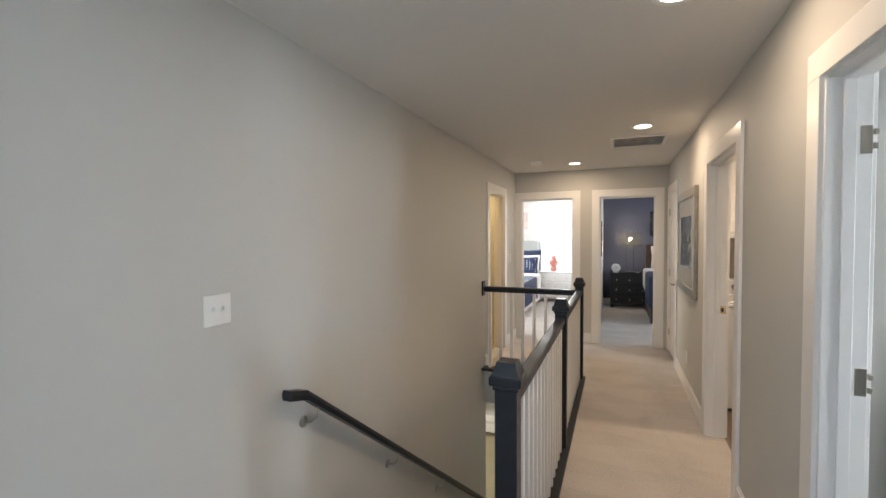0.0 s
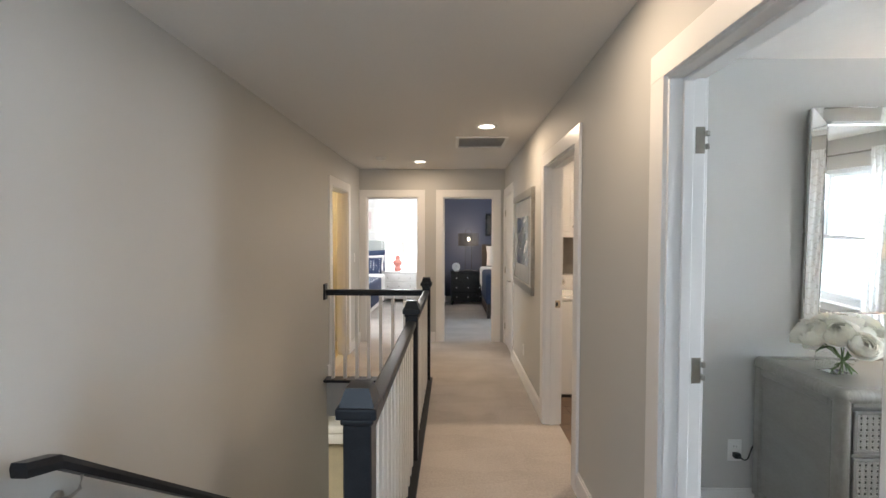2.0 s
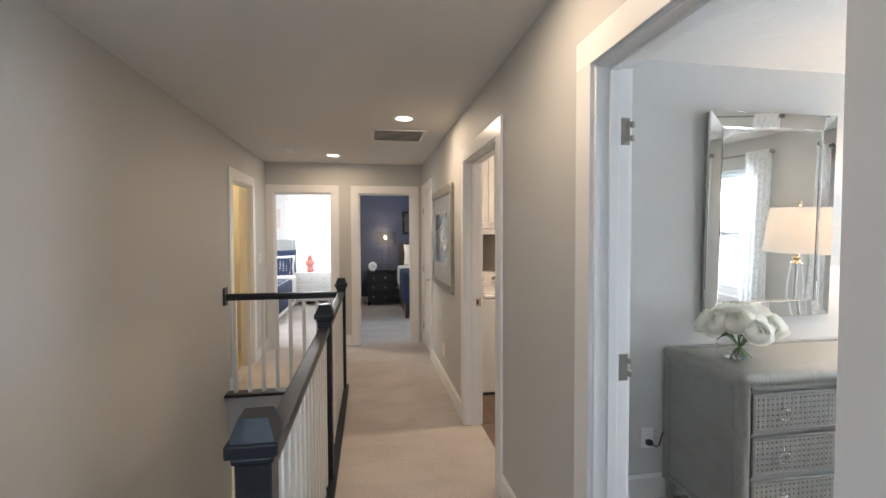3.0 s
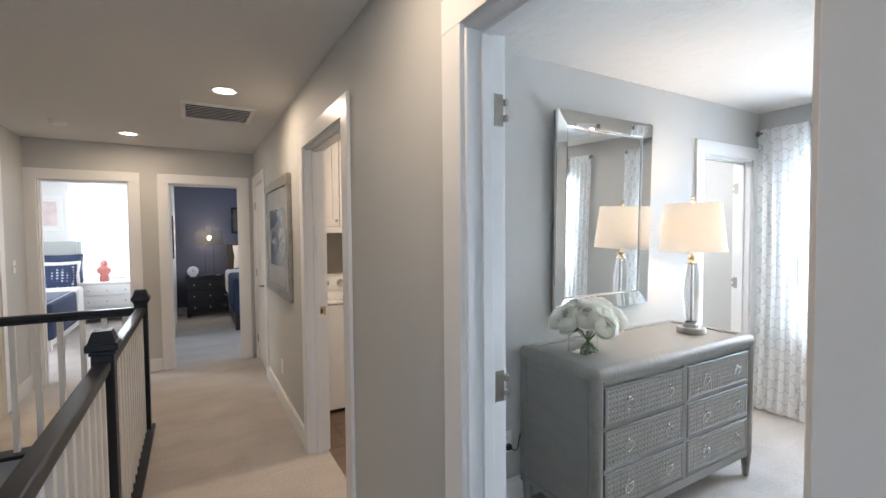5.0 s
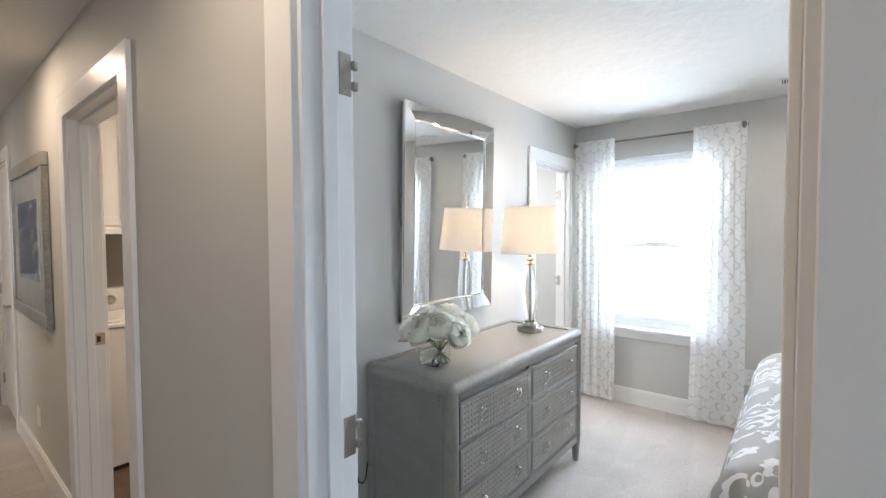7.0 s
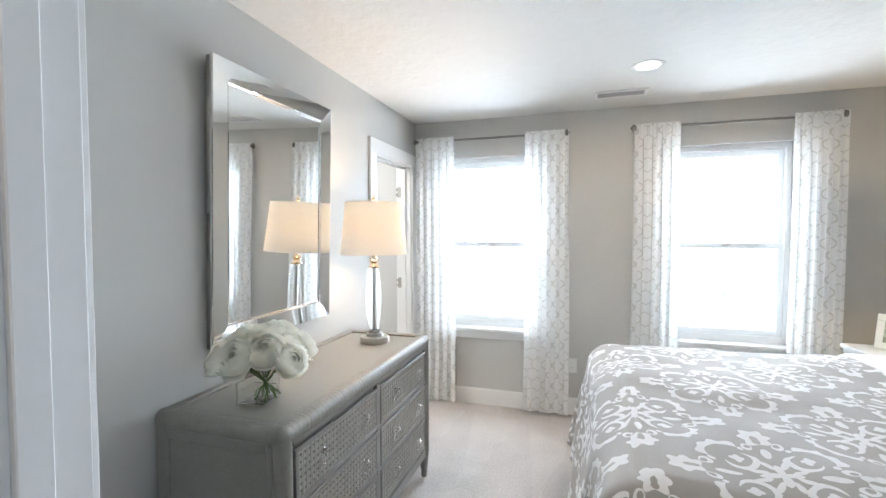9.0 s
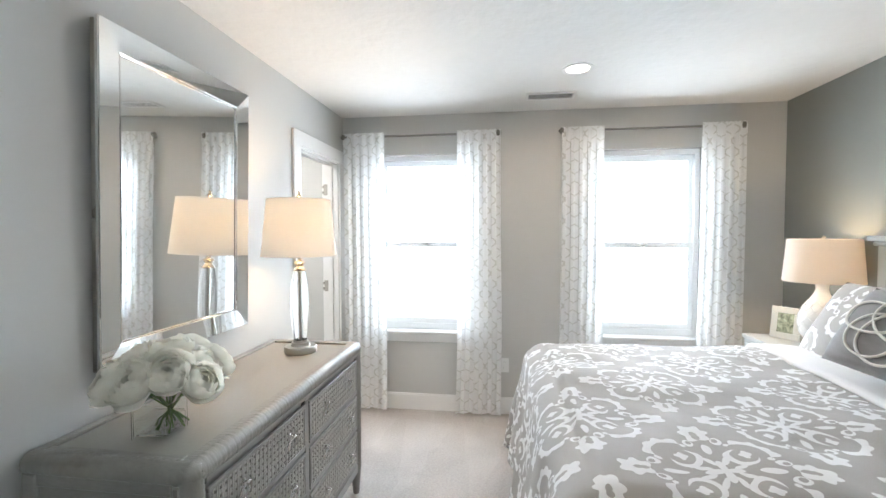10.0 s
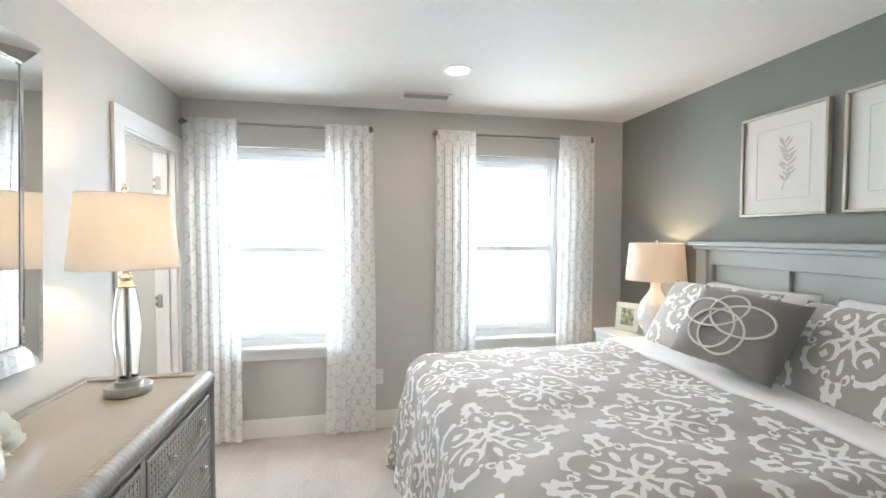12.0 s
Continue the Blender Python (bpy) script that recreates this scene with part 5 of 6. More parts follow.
# ---- mirror ----
mir = thing("wall_mirror", "large silvered wall mirror in a wide mirror frame", "mirror")
MX0, MX1, MZ0, MZ1 = 1.118, 1.946, 1.013, 2.168
fwid, yb, yo, yi = 0.088, -0.002, -0.031, -0.039
part("backing", bx(MX0 + 0.004, MX1 - 0.004, -0.022, -0.002, MZ0 + 0.004, MZ1 - 0.004), NICKEL, mir)
outer = [(MX0, MZ0), (MX1, MZ0), (MX1, MZ1), (MX0, MZ1)]
inner = [(MX0 + fwid, MZ0 + fwid), (MX1 - fwid, MZ0 + fwid), (MX1 - fwid, MZ1 - fwid), (MX0 + fwid, MZ1 - fwid)]
for i in range(4):
    j = (i + 1) % 4
    bm = BM()
    o0, o1, i0, i1 = outer[i], outer[j], inner[i], inner[j]
    def lerp2(a, b, t): return (a[0] + (b[0] - a[0]) * t, a[1] + (b[1] - a[1]) * t)
    prof = ((0, -0.022), (0.0, yi), (0.92, yo), (1.0, -0.0245), (1.0, -0.020))
    rows = [(bm.verts.new((lerp2(o0, i0, t)[0], y, lerp2(o0, i0, t)[1])), bm.verts.new((lerp2(o1, i1, t)[0], y, lerp2(o1, i1, t)[1]))) for t, y in prof]
    for (a, b), (c, d) in zip(rows, rows[1:]):
        bm.faces.new((a, b, d, c))
    part("bevelled_strip", bm, MIRROR, mir, "bevelled mirror strip")
for i in range(4):
    j = (i + 1) % 4
    for ring, y, r in ((inner, -0.0265, 0.0035), (outer, yi + 0.006, 0.0035)):
        bm = BM()
        tube(bm, [(ring[i][0], y, ring[i][1]), (ring[j][0], y, ring[j][1])], r, 6)
        part("bead", bm, CHROME, mir)
part("mirror_glass", bx(inner[0][0], inner[1][0], -0.0235, -0.022, inner[0][1], inner[2][1]), MIRROR, mir, "silvered glass")
# hung on its wire, the top leans out a little
mir.matrix_world = Matrix.Translation((0, 0, MZ0)) @ pose(0, 0, 0, 1.3, 0, 0) @ Matrix.Translation((0, 0, -MZ0))

# ---- crystal lamp ----
lampc = thing("crystal_lamp", "lit crystal table lamp with ivory drum shade", "table lamp", (2.02, -0.288, DZ - 0.011))
bm = BM()
lathe(bm, [(0, 0), (0.080, 0), (0.082, 0.004), (0.082, 0.030), (0.079, 0.034), (0.050, 0.036), (0.047, 0.040), (0.046, 0.052), (0.036, 0.056), (0.034, 0.066), (0, 0.066)], 40)
part("base", bm, NICKEL, lampc, "satin nickel stepped base", 40)
bm = BM()
lathe(bm, [(0.012, 0.066), (0.034, 0.066), (0.039, 0.12), (0.046, 0.20), (0.048, 0.25), (0.046, 0.31), (0.038, 0.38), (0.030, 0.425), (0.012, 0.425), (0.012, 0.066)], 10)
part("crystal_body", bm, CRYSTAL, lampc, "clear seeded crystal body", 50)
bm = BM()
lathe(bm, [(0, 0.06), (0.0075, 0.06), (0.0075, 0.43), (0, 0.43)], 12)
part("rod", bm, NICKEL, lampc, smooth=40)
bm = BM()
lathe(bm, [(0, 0.425), (0.033, 0.425), (0.035, 0.430), (0.026, 0.436), (0.018, 0.450), (0.024, 0.462), (0.030, 0.468), (0.022, 0.474), (0.012, 0.478), (0.012, 0.53), (0.018, 0.535), (0.018, 0.59), (0, 0.59)], 20)
part("neck", bm, BRASS, lampc, "pale brass neck", 40)
bm = BM()
lathe(bm, [(0.188, 0.503), (0.158, 0.793), (0.1565, 0.793), (0.1865, 0.503), (0.188, 0.503)], 48)
part("shade", bm, SHADE, lampc, "ivory linen shade", 60)
for z, r in ((0.504, 0.1875), (0.792, 0.158)):
    bm = BM()
    tube(bm, [(r * math.cos(k * math.pi / 20), r * math.sin(k * math.pi / 20), z) for k in range(40)], 0.0022, 6, True)
    part("shade_trim", bm, SHADE, lampc)
bm = BM()
for k in range(3):
    a = k * 2.094 + 0.3
    tube(bm, [(0, 0, 0.786), (0.156 * math.cos(a), 0.156 * math.sin(a), 0.786)], 0.0018, 6)
tube(bm, [(0, 0, 0.59), (0.045, 0, 0.64), (0.045, 0, 0.73), (0, 0, 0.786)], 0.0018, 6)
tube(bm, [(0, 0, 0.59), (-0.045, 0, 0.64), (-0.045, 0, 0.73), (0, 0, 0.786)], 0.0018, 6)
part("harp", bm, BRASS, lampc)
bm = BM()
lathe(bm, [(0, 0.786), (0.006, 0.786), (0.006, 0.803), (0.012, 0.809), (0.012, 0.817), (0.006, 0.825), (0.010, 0.833), (0, 0.841)], 14)
part("finial", bm, BRASS, lampc, smooth=40)

# ---- flowers in a square vase ----
VX, VY, VZ = 1.075, -0.283, DZ - 0.011
vase = thing("glass_vase", "square clear glass vase with water", "vase", (VX, VY, VZ), rz=8)
bm = BM()


def square_ring(h, z, c):
    return [bm.verts.new((x, y, z)) for x, y in ((-h + c, -h), (h - c, -h), (h, -h + c), (h, h - c), (h - c, h), (-h + c, h), (-h, h - c), (-h, -h + c))]


rings = [square_ring(0.056, 0.0, 0.007), square_ring(0.056, 0.105, 0.007), square_ring(0.0515, 0.105, 0.005), square_ring(0.0515, 0.011, 0.005)]
for ra, rb in zip(rings, rings[1:]):
    for i in range(8):
        bm.faces.new((ra[i], ra[(i + 1) % 8], rb[(i + 1) % 8], rb[i]))
bm.faces.new(rings[0][::-1])
bm.faces.new(rings[-1])
part("glass_body", bm, VASEGLASS, vase, "clear glass walls")
part("water", bx(-0.0505, 0.0505, -0.0505, 0.0505, 0.0115, 0.058, bevel=0.005), glass("vase_water", 0, (0.98, 0.99, 0.98), 1.05), vase, "clear water")
bouquet = thing("peony_bouquet", "full ivory peonies with green stems", "flowers", (VX + 0.030, VY - 0.012, VZ + 0.012), rz=8)


def petal_into(bm, rad, az, top, half, flare, rnd):
    """One cupped petal on a shell of radius rad, its rim ruffled."""
    ph, amp, fr = rnd.uniform(0, 6), rnd.uniform(0.02, 0.045), rnd.uniform(3, 5)

    def f(u, v):
        s = (u - 0.5) * 2
        phi = 2.75 + (top - 2.75) * v + (0.30 * s * s + 0.05 * math.sin(fr * 1.6 * s + ph)) * v
        a = az + s * half * (0.35 + 0.65 * math.sin(math.pi * (0.1 + 0.55 * v)))
        r = rad * (1 + flare * v ** 3 + amp * math.sin(fr * s + ph) * v * v - 0.10 * s * s * v)
        return (r * math.sin(phi) * math.cos(a), r * math.sin(phi) * math.sin(a), r * math.cos(phi) * 0.82)
    grid(bm, 8, 6, f)


def flower_mesh(seed, r, openness):
    rnd = random.Random(seed)
    bm = BM()
    rings = ((6, 1.00, 1.45, 0.75, 0.28), (6, 1.00, 1.10, 0.70, 0.16), (6, 0.93, 0.82, 0.70, 0.10), (6, 0.82, 0.60, 0.72, 0.08), (5, 0.66, 0.42, 0.85, 0.06), (4, 0.46, 0.22, 1.05, 0.04))
    for ring, (n, rad, top, half, flare) in enumerate(rings):
        for k in range(n):
            a = k * 2 * math.pi / n + ring * 0.55 + rnd.uniform(-0.15, 0.15)
            petal_into(bm, rad * r * rnd.uniform(0.95, 1.04), a, (top + (0.12 if openness else 0.0)) * rnd.uniform(0.85, 1.1), half * rnd.uniform(0.9, 1.1), flare, rnd)
    return mesh("peony_shape", bm, PETAL, True)


FLOWERS = [flower_mesh(11, 0.066, True), flower_mesh(23, 0.060, False), flower_mesh(37, 0.055, True)]
bm = BM()
rnd = random.Random(5)
for k in range(26):
    a, rr = k * 2.4, 0.012 * math.sqrt(k / 26)
    x, y = rr * math.cos(a), rr * math.sin(a)
    tube(bm, [(x * 0.4, y * 0.4, 0), (x, y, 0.018 + rnd.uniform(0, 0.006))], 0.0016, 5)
STAMENS = mesh("stamens_shape", bm, STAMEN)
HEADS = [(0.0, 0.0, 0.222), (-0.088, -0.050, 0.180), (0.035, -0.098, 0.168), (0.095, -0.012, 0.196), (-0.042, 0.085, 0.196), (0.062, 0.088, 0.190), (-0.122, 0.036, 0.165), (0.132, -0.075, 0.152), (-0.050, -0.128, 0.142), (0.148, 0.055, 0.155), (-0.105, 0.112, 0.155), (0.0, 0.150, 0.155)]
for k, (fx, fy, fz) in enumerate(HEADS):
    out = Vector((fx, fy, 0.085)).normalized()
    q = Vector((0, 0, 1)).rotation_difference(out).to_matrix().to_4x4()
    fz += 0.016
    fl = part("peony", FLOWERS[k % 3], None, bouquet, m=Matrix.Translation((fx, fy, fz)) @ q @ Matrix.Rotation(k * 1.7, 4, "Z"))
    if k in (3, 9):
        part("stamens", STAMENS, None, fl, "yellow stamens", m=Matrix.Translation((0, 0, 0.012)))
    bm = BM()
    e = Vector((-fx * 0.36 + rnd.uniform(-0.012, 0.012), -fy * 0.36 + rnd.uniform(-0.012, 0.012), 0.003))
    tube(bm, [(fx * 0.9, fy * 0.9, fz - 0.02), (fx * 0.30, fy * 0.30, 0.098), e], 0.0026, 6)
    part("stem", bm, STEM, bouquet, smooth=True)
for k, (a, ln) in enumerate(((-0.5, 0.075), (0.6, 0.06), (2.6, 0.06))):
    bm = BM()
    grid(bm, 4, 6, lambda u, v: ((0.045 + ln * v), (u - 0.5) * 0.042 * math.sin(math.pi * min(1, 0.08 + v * 0.95)), 0.112 - 0.030 * v * v + 0.012 * abs(u - 0.5)))
    part("leaf", bm, LEAF, bouquet, "dark green leaf", True, Matrix.Rotation(a, 4, "Z"))

# ---- curtains and rods ----
for wy, ra, rb, seed in ((WIN_Y[0], -0.062, -1.277, 1), (WIN_Y[1], -1.803, -3.045, 2)):
    curtain_rod("satin nickel curtain rod with round finials over the window", (3.342, ra, 2.256), (3.342, rb, 2.256), (BX - 3.342, 0, 0), PEWTER)
PANELS = ((-0.385, -0.045, 11, 1.08), (-1.325, -0.983, 12, 1.06), (-2.085, -1.772, 13, 1.06), (-3.083, -2.778, 14, 1.06))
for a, b, sd, sp in PANELS:
    curtain("curtain", "sheer white curtain panel with taupe ogee trellis pattern", True, 3.352, a, b, 0.025, 2.279, 5, SHEER, sd, 0.017, sp)

# ---- bed ----
BX0, BX1, BYH, BYF, BT = 0.91, 2.43, -3.325, -1.53, 0.785
bed = thing("bed", "pale grey-green panelled bed with dark cloth-covered base", "bed")
hb0, hb1, hy = 0.845, 2.495, -3.394
part("cap_rail", bx(hb0 - 0.035, hb1 + 0.035, hy, hy + 0.105, 1.427, 1.453, bevel=0.006, seg=2), HEADBOARD, bed)
part("cap_moulding", bx(hb0 - 0.018, hb1 + 0.018, hy, hy + 0.088, 1.401, 1.427, bevel=0.010, seg=3), HEADBOARD, bed)
for px in (hb0, hb1 - 0.085):
    part("post", bx(px, px + 0.085, hy + 0.004, hy + 0.074, 0, 1.401, bevel=0.004), HEADBOARD, bed)
bm = BM()
box(bm, hb0 + 0.085, hb1 - 0.085, hy + 0.008, hy + 0.060, 1.31, 1.401, 0.003)
box(bm, hb0 + 0.085, hb1 - 0.085, hy + 0.008, hy + 0.060, 0.35, 0.62, 0.003)
pw = (hb1 - hb0 - 0.17) / 3
for k in range(4):
    x = hb0 + 0.085 + k * pw
    a, b = (x, x + 0.035) if k == 0 else (x - 0.035, x) if k == 3 else (x - 0.030, x + 0.030)
    box(bm, a, b, hy + 0.008, hy + 0.060, 0.62, 1.31, 0.003)
part("headboard_frame", bm, HEADBOARD, bed)
part("headboard_panel", bx(hb0 + 0.085, hb1 - 0.085, hy + 0.012, hy + 0.036, 0.62, 1.31), HEADBOARD, bed)
part("base", bx(BX0, BX1, BYH, BYF + 0.03, 0.10, 0.45, bevel=0.02, seg=2), SKIRT, bed, "dark grey cloth-covered base")
for lx in (BX0 + 0.05, BX1 - 0.11):
    for ly in (BYF - 0.06, BYH + 0.05):
        part("leg", bx(lx, lx + 0.06, ly, ly + 0.06, 0, 0.10), DARKWOOD, bed)
solo("mattress", bx(BX0, BX1, BYH, BYF, 0.45, BT, bevel=0.06, seg=4), SHEET, "white mattress under the comforter", "mattress", smooth=40)

CXM = (BX0 + BX1) / 2


def drape(u, v, hw, y_foot, y_head, top, drop, rad, seed, puff):
    """A cloth over a mattress: (u, v) over its flat extent; falls past the sides and the foot."""
    flatx = (u - 0.5) * 2 * (hw + drop)
    flaty = (y_foot + drop) + (y_head - y_foot - drop) * v
    ox = max(0, abs(flatx) - (hw - rad))
    oy = max(0, flaty - (y_foot - rad))
    d = max(ox, oy) + 0.22 * min(ox, oy)
    span = max(1e-9, math.hypot(ox, oy))
    arc = rad * math.pi / 2
    if d < 1e-6:
        out, down = 0, 0
    elif d < arc:
        out, down = rad * math.sin(d / rad), rad * (1 - math.cos(d / rad))
    else:
        out, down = rad + (d - arc) * 0.15, rad + (d - arc) * 0.98
    sx, sy = (ox / span, oy / span) if d > 1e-6 else (0, 0)
    x = math.copysign(min(abs(flatx), hw - rad) + out * sx, flatx)
    y = min(flaty, y_foot - rad) + out * sy
    z = top - down
    q = Vector((flatx * 1.3, flaty * 1.3, seed))
    wr = noise.noise(q * 2.1) * 0.5 + noise.noise(q * 5.3) * 0.25
    z += puff * wr * (1 if down < 0.05 else 0.3)
    crown = 1 - min(1, (abs(flatx) / hw) ** 4)
    z += 0.018 * crown * (0 if d > 0 else 1)
    fall = min(1, down / 0.25)
    along = flaty if ox > oy else flatx
    fold = (math.sin(along * 15 + 2 * noise.noise(Vector((along * 3, seed, 0)))) * 0.018 + math.sin(along * 34 + seed) * 0.006) * fall
    if ox > 0 and oy > 0:
        fold += math.sin(math.atan2(oy, ox) * 6) * 0.03 * fall
    x += sx * math.copysign(1, flatx) * fold
    y += sy * fold
    return (CXM + x, y, z, flatx, flaty)


bm = BM()
HWC, YFO, YFD = 0.835, -1.455, -2.72
grid(bm, 110, 110, lambda u, v: drape(u, v, HWC, YFO, YFD, 0.848, 0.55, 0.12, 3.1, 0.042))
comf = solo("comforter", bm, DAMASK, "taupe comforter with white damask medallions over the bed", "comforter", smooth=True)
md = comf.modifiers.new("thickness", "SOLIDIFY")
md.thickness, md.offset = 0.022, -1
bm = BM()


def fold_sheet(u, v):
    """The white sheet turned down over the comforter's head end."""
    x, y, z, a, b = drape(u, 1.0, HWC + 0.012, YFO, YFD, 0.866, 0.26, 0.085, 3.1, 0.012)
    wob = 0.018 * noise.noise(Vector((a * 3, 1.7, 0)))
    yy = -2.655 + wob - 0.37 * v
    lip = -0.016 * max(0, 1 - v * 16) + 0.006 * math.sin(a * 9 + v * 4)
    return (x, yy, z + lip - 0.012 * v, a, yy)


grid(bm, 90, 26, fold_sheet)
sh = solo("top_sheet", bm, SHEET, "white sheet turned down below the pillows", "sheet", smooth=True)
md = sh.modifiers.new("thickness", "SOLIDIFY")
md.thickness, md.offset = 0.010, -1


def lean(x, y, z, back, yaw=0, spin=0):
    """A pillow standing on its edge, leaning back by some degrees towards the headboard."""
    return Matrix.Translation((x, y, z)) @ pose(0, 0, 0, 0, 0, yaw + 180) @ pose(0, 0, 0, 90 - back, 0, 0) @ pose(0, 0, 0, 0, 0, spin)


put_pillow("pillow", "white pillow against the headboard", 0.68, 0.48, 0.17, SHEET, lean(2.04, -3.21, 0.995, 24))
put_pillow("pillow", "white pillow against the headboard", 0.68, 0.48, 0.17, SHEET, lean(1.29, -3.21, 0.995, 24))
put_pillow("pillow", "taupe damask pillow sham", 0.66, 0.46, 0.18, DAMASK, lean(2.07, -3.01, 1.02, 32, 3))
put_pillow("pillow", "taupe damask pillow sham", 0.66, 0.46, 0.18, DAMASK, lean(1.31, -3.01, 1.01, 32, -2))


def knot(t):
    """Looping cream cord sewn on the pillow face."""
    pts = []
    for k in range(240):
        a = k * 2 * math.pi / 240
        x = 0.050 * math.cos(a + 0.3) + 0.086 * math.cos(4 * a) + 0.018 * math.sin(2 * a + 0.8)
        y = 0.050 * math.sin(a + 0.3) - 0.086 * math.sin(4 * a) + 0.012 * math.cos(3 * a)
        pts.append((1.45 * x - 0.015, 1.08 * y, 0))
    w, h, th = 0.50, 0.37, 0.16
    out = []
    for x, y, _ in pts:
        k = (1 - abs(2 * x / w) ** 2.6) * (1 - abs(2 * y / h) ** 2.6)
        out.append((x, y, th / 2 * max(0, k) ** 0.42 + 0.003))
    bm = BM()
    tube(bm, out, 0.0052, 8, True)
    part("cord_knot", bm, CORDMAT, t, "looped cream cord", True)


put_pillow("pillow", "charcoal linen lumbar pillow with looped cream cord", 0.50, 0.37, 0.16, GREYLINEN, lean(1.70, -2.83, 1.07, 34, 8, -4), knot)

# ---- nightstand, ceramic lamp, photo ----
ns = thing("nightstand", "pale grey-green nightstand beside the bed", "nightstand")
NX0, NX1, NY0, NY1, NZ = 2.56, 3.07, -3.39, -2.965, 0.79
part("top", bx(NX0 - 0.012, NX1 + 0.012, NY0, NY1 + 0.012, NZ - 0.026, NZ, bevel=0.006, seg=2), surface("nightstand_top", (0.50, 0.49, 0.45), 0.35, var=0.05), ns)
part("body", bx(NX0, NX1, NY0 + 0.005, NY1, 0.10, NZ - 0.026, bevel=0.003), HEADBOARD, ns)
km = knob_mesh(NICKEL)
for z in (0.17, 0.465):
    d = part("drawer", bx(NX0 + 0.03, NX1 - 0.03, NY1, NY1 + 0.016, z, z + 0.27, bevel=0.004), HEADBOARD, ns)
    part("knob", km, None, d, m=Matrix.Translation(((NX0 + NX1) / 2, NY1 + 0.016, z + 0.135)) @ pose(0, 0, 0, -90, 0, 0))
for lx in (NX0 + 0.005, NX1 - 0.055):
    for ly in (NY0 + 0.01, NY1 - 0.055):
        part("leg", bx(lx, lx + 0.05, ly, ly + 0.05, 0, 0.10, bevel=0.003), HEADBOARD, ns)

lw = thing("ceramic_lamp", "lit white ceramic table lamp with embossed scallops and linen shade", "table lamp", (2.735, -3.215, NZ))
prof = [(0, 0), (0.062, 0), (0.066, 0.010), (0.078, 0.035), (0.106, 0.09), (0.116, 0.14), (0.110, 0.19), (0.090, 0.24), (0.060, 0.285), (0.040, 0.32), (0.032, 0.345), (0.034, 0.37), (0.038, 0.38), (0, 0.38)]
bm = BM()
lathe(bm, prof, 36)
part("body", bm, CERAMIC, lw, smooth=60)
bm = BM()
for row in range(7):
    z = 0.045 + row * 0.034
    r = np.interp(z, [p[1] for p in prof[1:-1]], [p[0] for p in prof[1:-1]])
    r2 = np.interp(z + 0.03, [p[1] for p in prof[1:-1]], [p[0] for p in prof[1:-1]])
    for k in range(11):
        a0 = (k + 0.5 * (row % 2)) * 2 * math.pi / 11
        pts = []
        for s in range(9):
            q = s / 8
            a = a0 + (q - 0.5) * 2 * math.pi / 11 * 0.95
            f = math.sin(math.pi * q)
            rad = r + (r2 - r) * f + 0.0008
            pts.append((rad * math.cos(a), rad * math.sin(a), z + 0.03 * f))
        tube(bm, pts, 0.0017, 5)
tagged(part("embossed_scallops", bm, CERAMIC, lw, smooth=True), kind="stuff")
bm = BM()
lathe(bm, [(0, 0.375), (0.014, 0.375), (0.014, 0.42), (0.018, 0.425), (0.018, 0.48), (0, 0.48)], 14)
part("socket", bm, NICKEL, lw, smooth=40)
bm = BM()
lathe(bm, [(0.194, 0.392), (0.173, 0.645), (0.1715, 0.645), (0.1925, 0.392), (0.194, 0.392)], 48)
part("shade", bm, OATSHADE, lw, "oatmeal linen shade", 60)
bm = BM()
for k in range(3):
    a = k * 2.094
    tube(bm, [(0, 0, 0.637), (0.171 * math.cos(a), 0.171 * math.sin(a), 0.639)], 0.0018, 6)
tube(bm, [(0, 0, 0.48), (0.04, 0, 0.52), (0.04, 0, 0.60), (0, 0, 0.637)], 0.0018, 6)
lathe(bm, [(0, 0.635), (0.008, 0.635), (0.008, 0.650), (0.012, 0.657), (0, 0.667)], 12)
part("harp", bm, NICKEL, lw)

ph = thing("photo_frame", "small cream photo frame with a garden photograph", "photo frame")
bm = BM()
for q in ((-0.085, 0.085, 0.165, 0.205), (-0.085, 0.085, 0, 0.04), (-0.085, -0.047, 0.04, 0.165), (0.047, 0.085, 0.04, 0.165)):
    box(bm, q[0], q[1], -0.008, 0.008, q[2], q[3], 0.003)
part("frame", bm, surface("cream_frame", (0.62, 0.60, 0.53), 0.4, var=0.05), ph)
part("photo", bx(-0.05, 0.05, 0.0, 0.005, 0.036, 0.168), surface("garden_photo", (0.05, 0.07, 0.03), 0.2, var=0.5, scale=30, grain=70, hue2=(0.40, 0.42, 0.30)), ph)
part("easel_back", bx(-0.02, 0.02, -0.05, -0.008, 0.0, 0.004), BLACKPLASTIC, ph)
ph.matrix_world = Matrix.Translation((2.93, -3.13, NZ)) @ pose(0, 0, 0, 8, 0, 32)

# ---- botanical prints over the bed ----


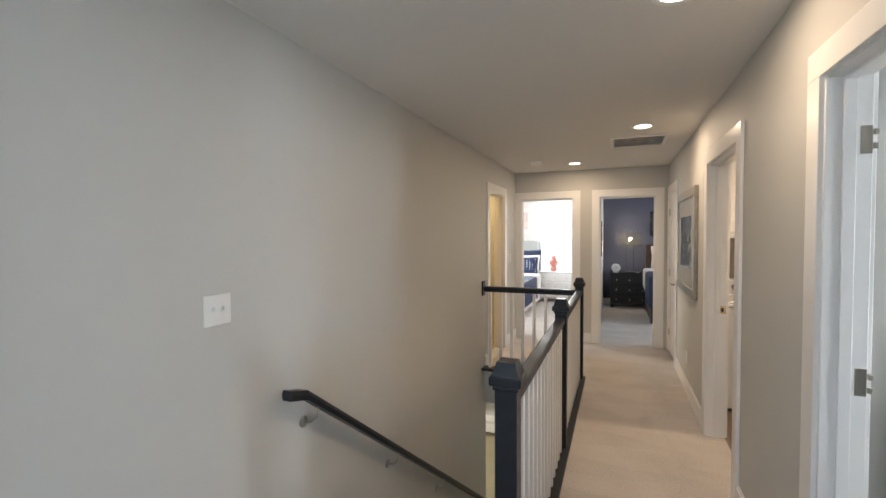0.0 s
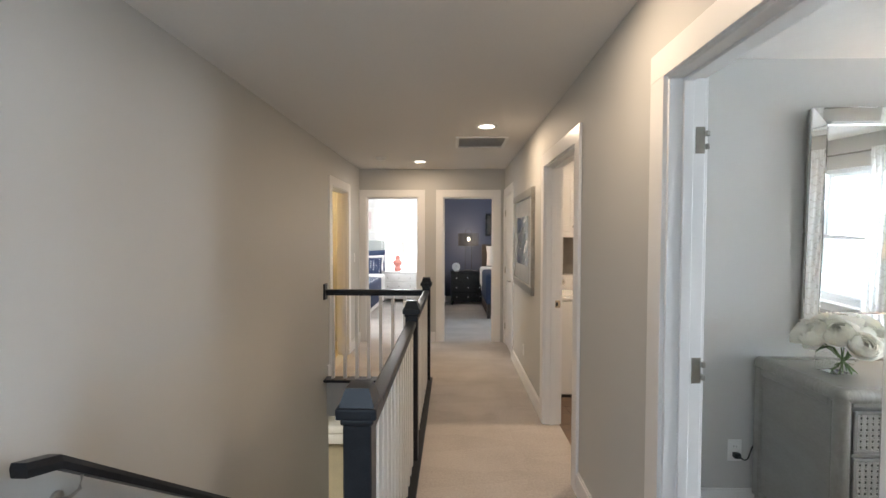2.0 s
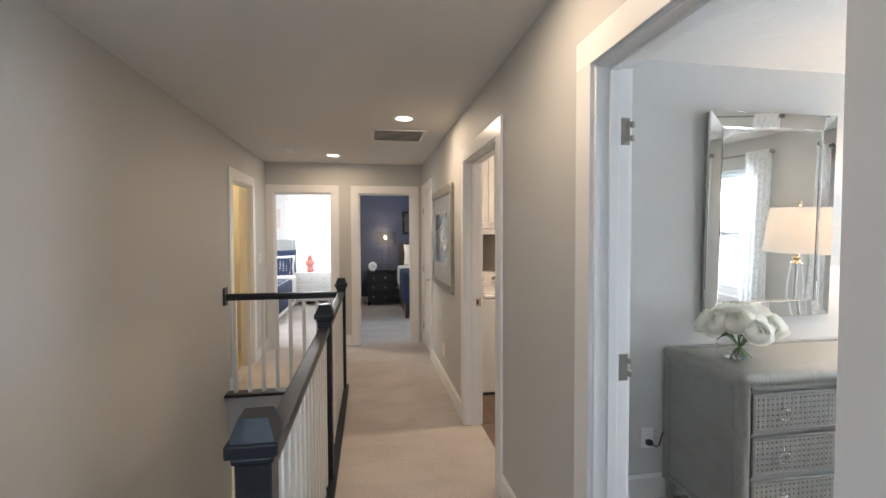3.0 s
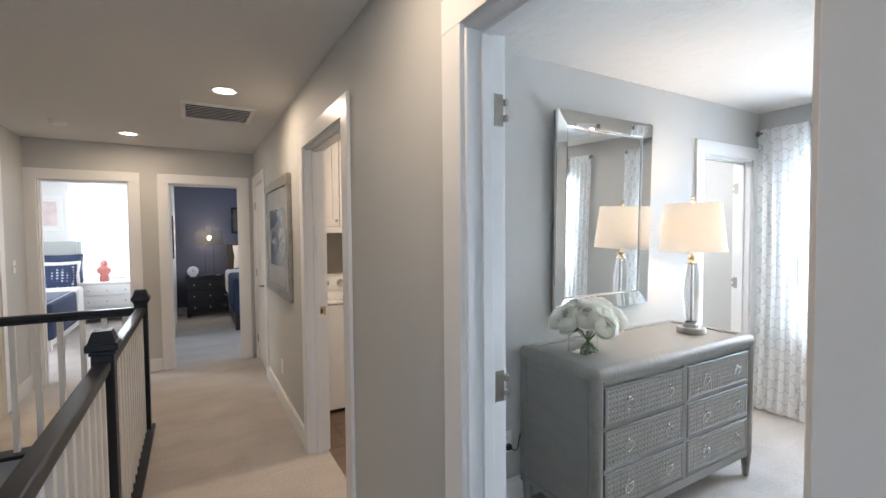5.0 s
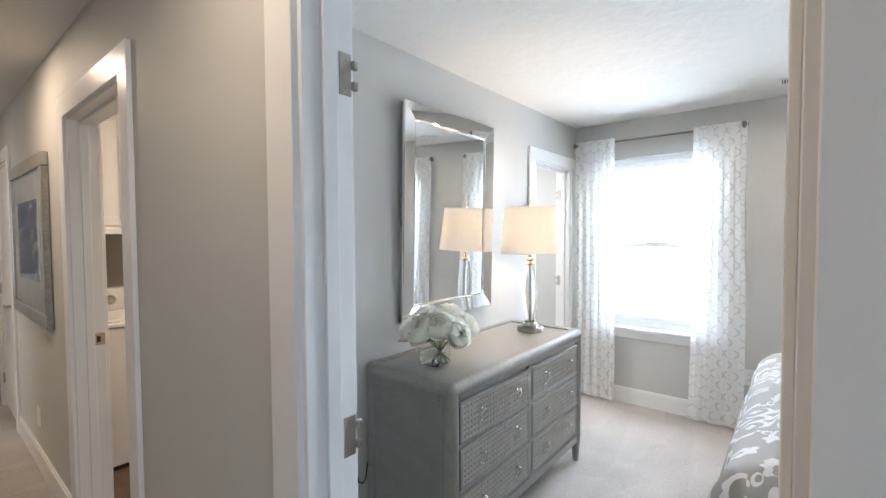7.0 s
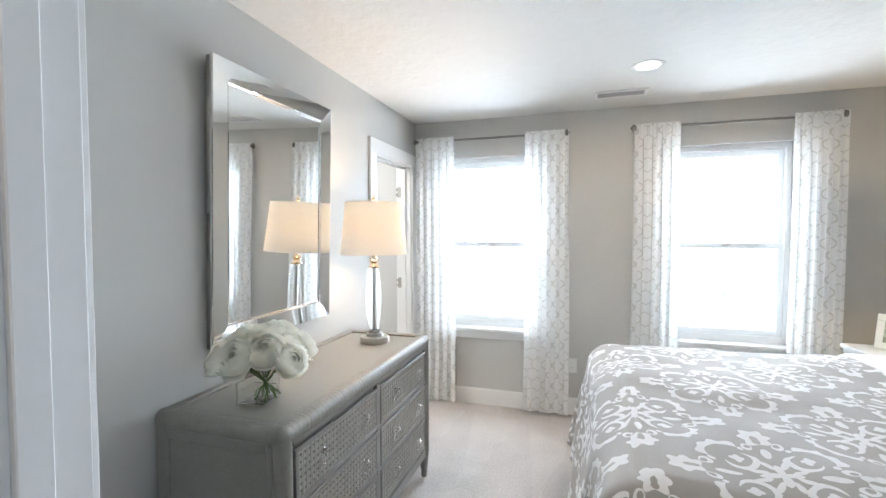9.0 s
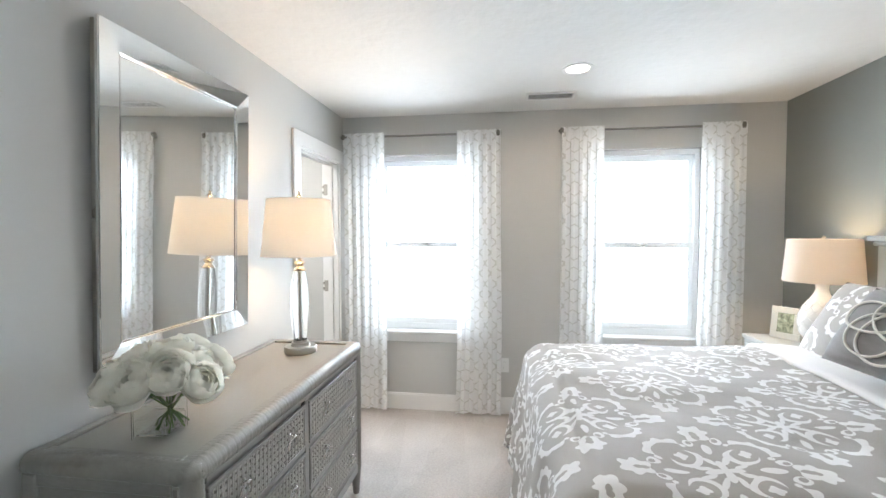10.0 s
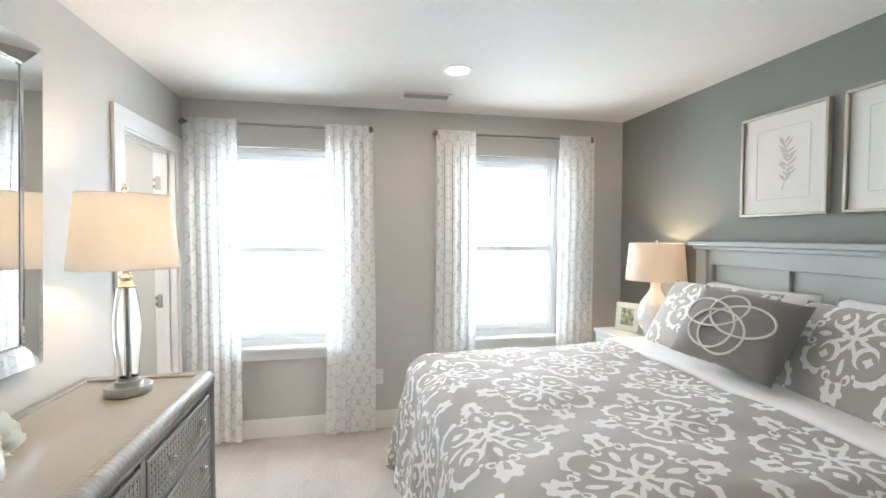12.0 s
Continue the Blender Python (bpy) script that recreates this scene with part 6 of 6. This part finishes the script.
def botanical(label, cx, seed):
    t = thing("botanical_print", label, "picture", group="botanical prints over the bed")
    w, h, fw = 0.48, 0.555, 0.015
    bm = BM()
    for q in ((-w / 2, w / 2, h / 2 - fw, h / 2), (-w / 2, w / 2, -h / 2, -h / 2 + fw), (-w / 2, -w / 2 + fw, -h / 2 + fw, h / 2 - fw), (w / 2 - fw, w / 2, -h / 2 + fw, h / 2 - fw)):
        box(bm, q[0], q[1], 0, 0.028, q[2], q[3], 0.003, 2)
    part("frame", bm, CHAMPAGNE, t, "thin champagne frame")
    part("mat", bx(-w / 2 + fw, w / 2 - fw, 0.002, 0.012, -h / 2 + fw, h / 2 - fw), PAPER, t)
    bm = BM()
    a, b = 0.145, 0.185
    for q in ((-a, a, b, b + 0.003), (-a, a, -b - 0.003, -b), (-a - 0.003, -a, -b, b), (a, a + 0.003, -b, b)):
        box(bm, q[0], q[1], 0.012, 0.0135, q[2], q[3])
    part("mat_edge", bm, surface("mat_bevel", (0.62, 0.60, 0.56), 0.8, bump=0), t)
    rnd = random.Random(seed)
    bm = BM()
    stem = [(0.035 * math.sin(s * 0.28), 0.0126, -0.14 + s * 0.024) for s in range(11)]
    tube(bm, [(-x, y, z) for x, y, z in stem], 0.0013, 5)
    for s in range(2, 11):
        x, y, z = stem[s]
        for sd in (-1, 1):
            ln, dr = rnd.uniform(0.035, 0.075), rnd.uniform(0.5, 1.0)
            n = 6
            vs0, vs1 = [], []
            for k in range(n + 1):
                q = k / n
                px = -x + sd * ln * q * math.cos(dr)
                pz = z + ln * q * math.sin(dr)
                wd = 0.0075 * math.sin(math.pi * min(1, q + 0.02))
                vs0.append(bm.verts.new((px - sd * wd * math.sin(dr), 0.0125, pz + wd * math.cos(dr))))
                vs1.append(bm.verts.new((px + sd * wd * math.sin(dr), 0.0125, pz - wd * math.cos(dr))))
            for k in range(n):
                bm.faces.new((vs0[k], vs0[k + 1], vs1[k + 1], vs1[k]))
    part("plant_drawing", bm, INK, t, "pale grey botanical drawing")
    pane = part("glazing", bx(-w / 2 + fw, w / 2 - fw, 0.016, 0.018, -h / 2 + fw, h / 2 - fw), PANE, t, "clear picture glass")
    pane.visible_shadow = False
    t.matrix_world = Matrix.Translation((cx, BY, 1.872))
    return t


botanical("pale botanical drawing in a thin champagne frame", 1.996, 3)
botanical("pale botanical drawing in a thin champagne frame", 1.447, 8)

# ---- laundry floor planks ----
floor_l = thing("floor_laundry", "brown wood-look plank floor of the laundry", "floor", kind="structure")
part("underlay", bx(WT, 2.0, WT, 2.42, -0.03, -0.008), BLACKPLASTIC, floor_l)
for i in range(13):
    x0 = WT + i * 0.142
    off = (i * 0.37) % 0.9
    ys = [WT] + [y for y in (off + 0.2, off + 1.1, off + 2.0) if WT + 0.1 < y < 2.3] + [2.42]
    for a, b in zip(ys, ys[1:]):
        part("plank", bx(x0 + 0.001, x0 + 0.141, a + 0.001, b - 0.001, -0.008, -0.001, bevel=0.0015), PLANKMAT, floor_l)
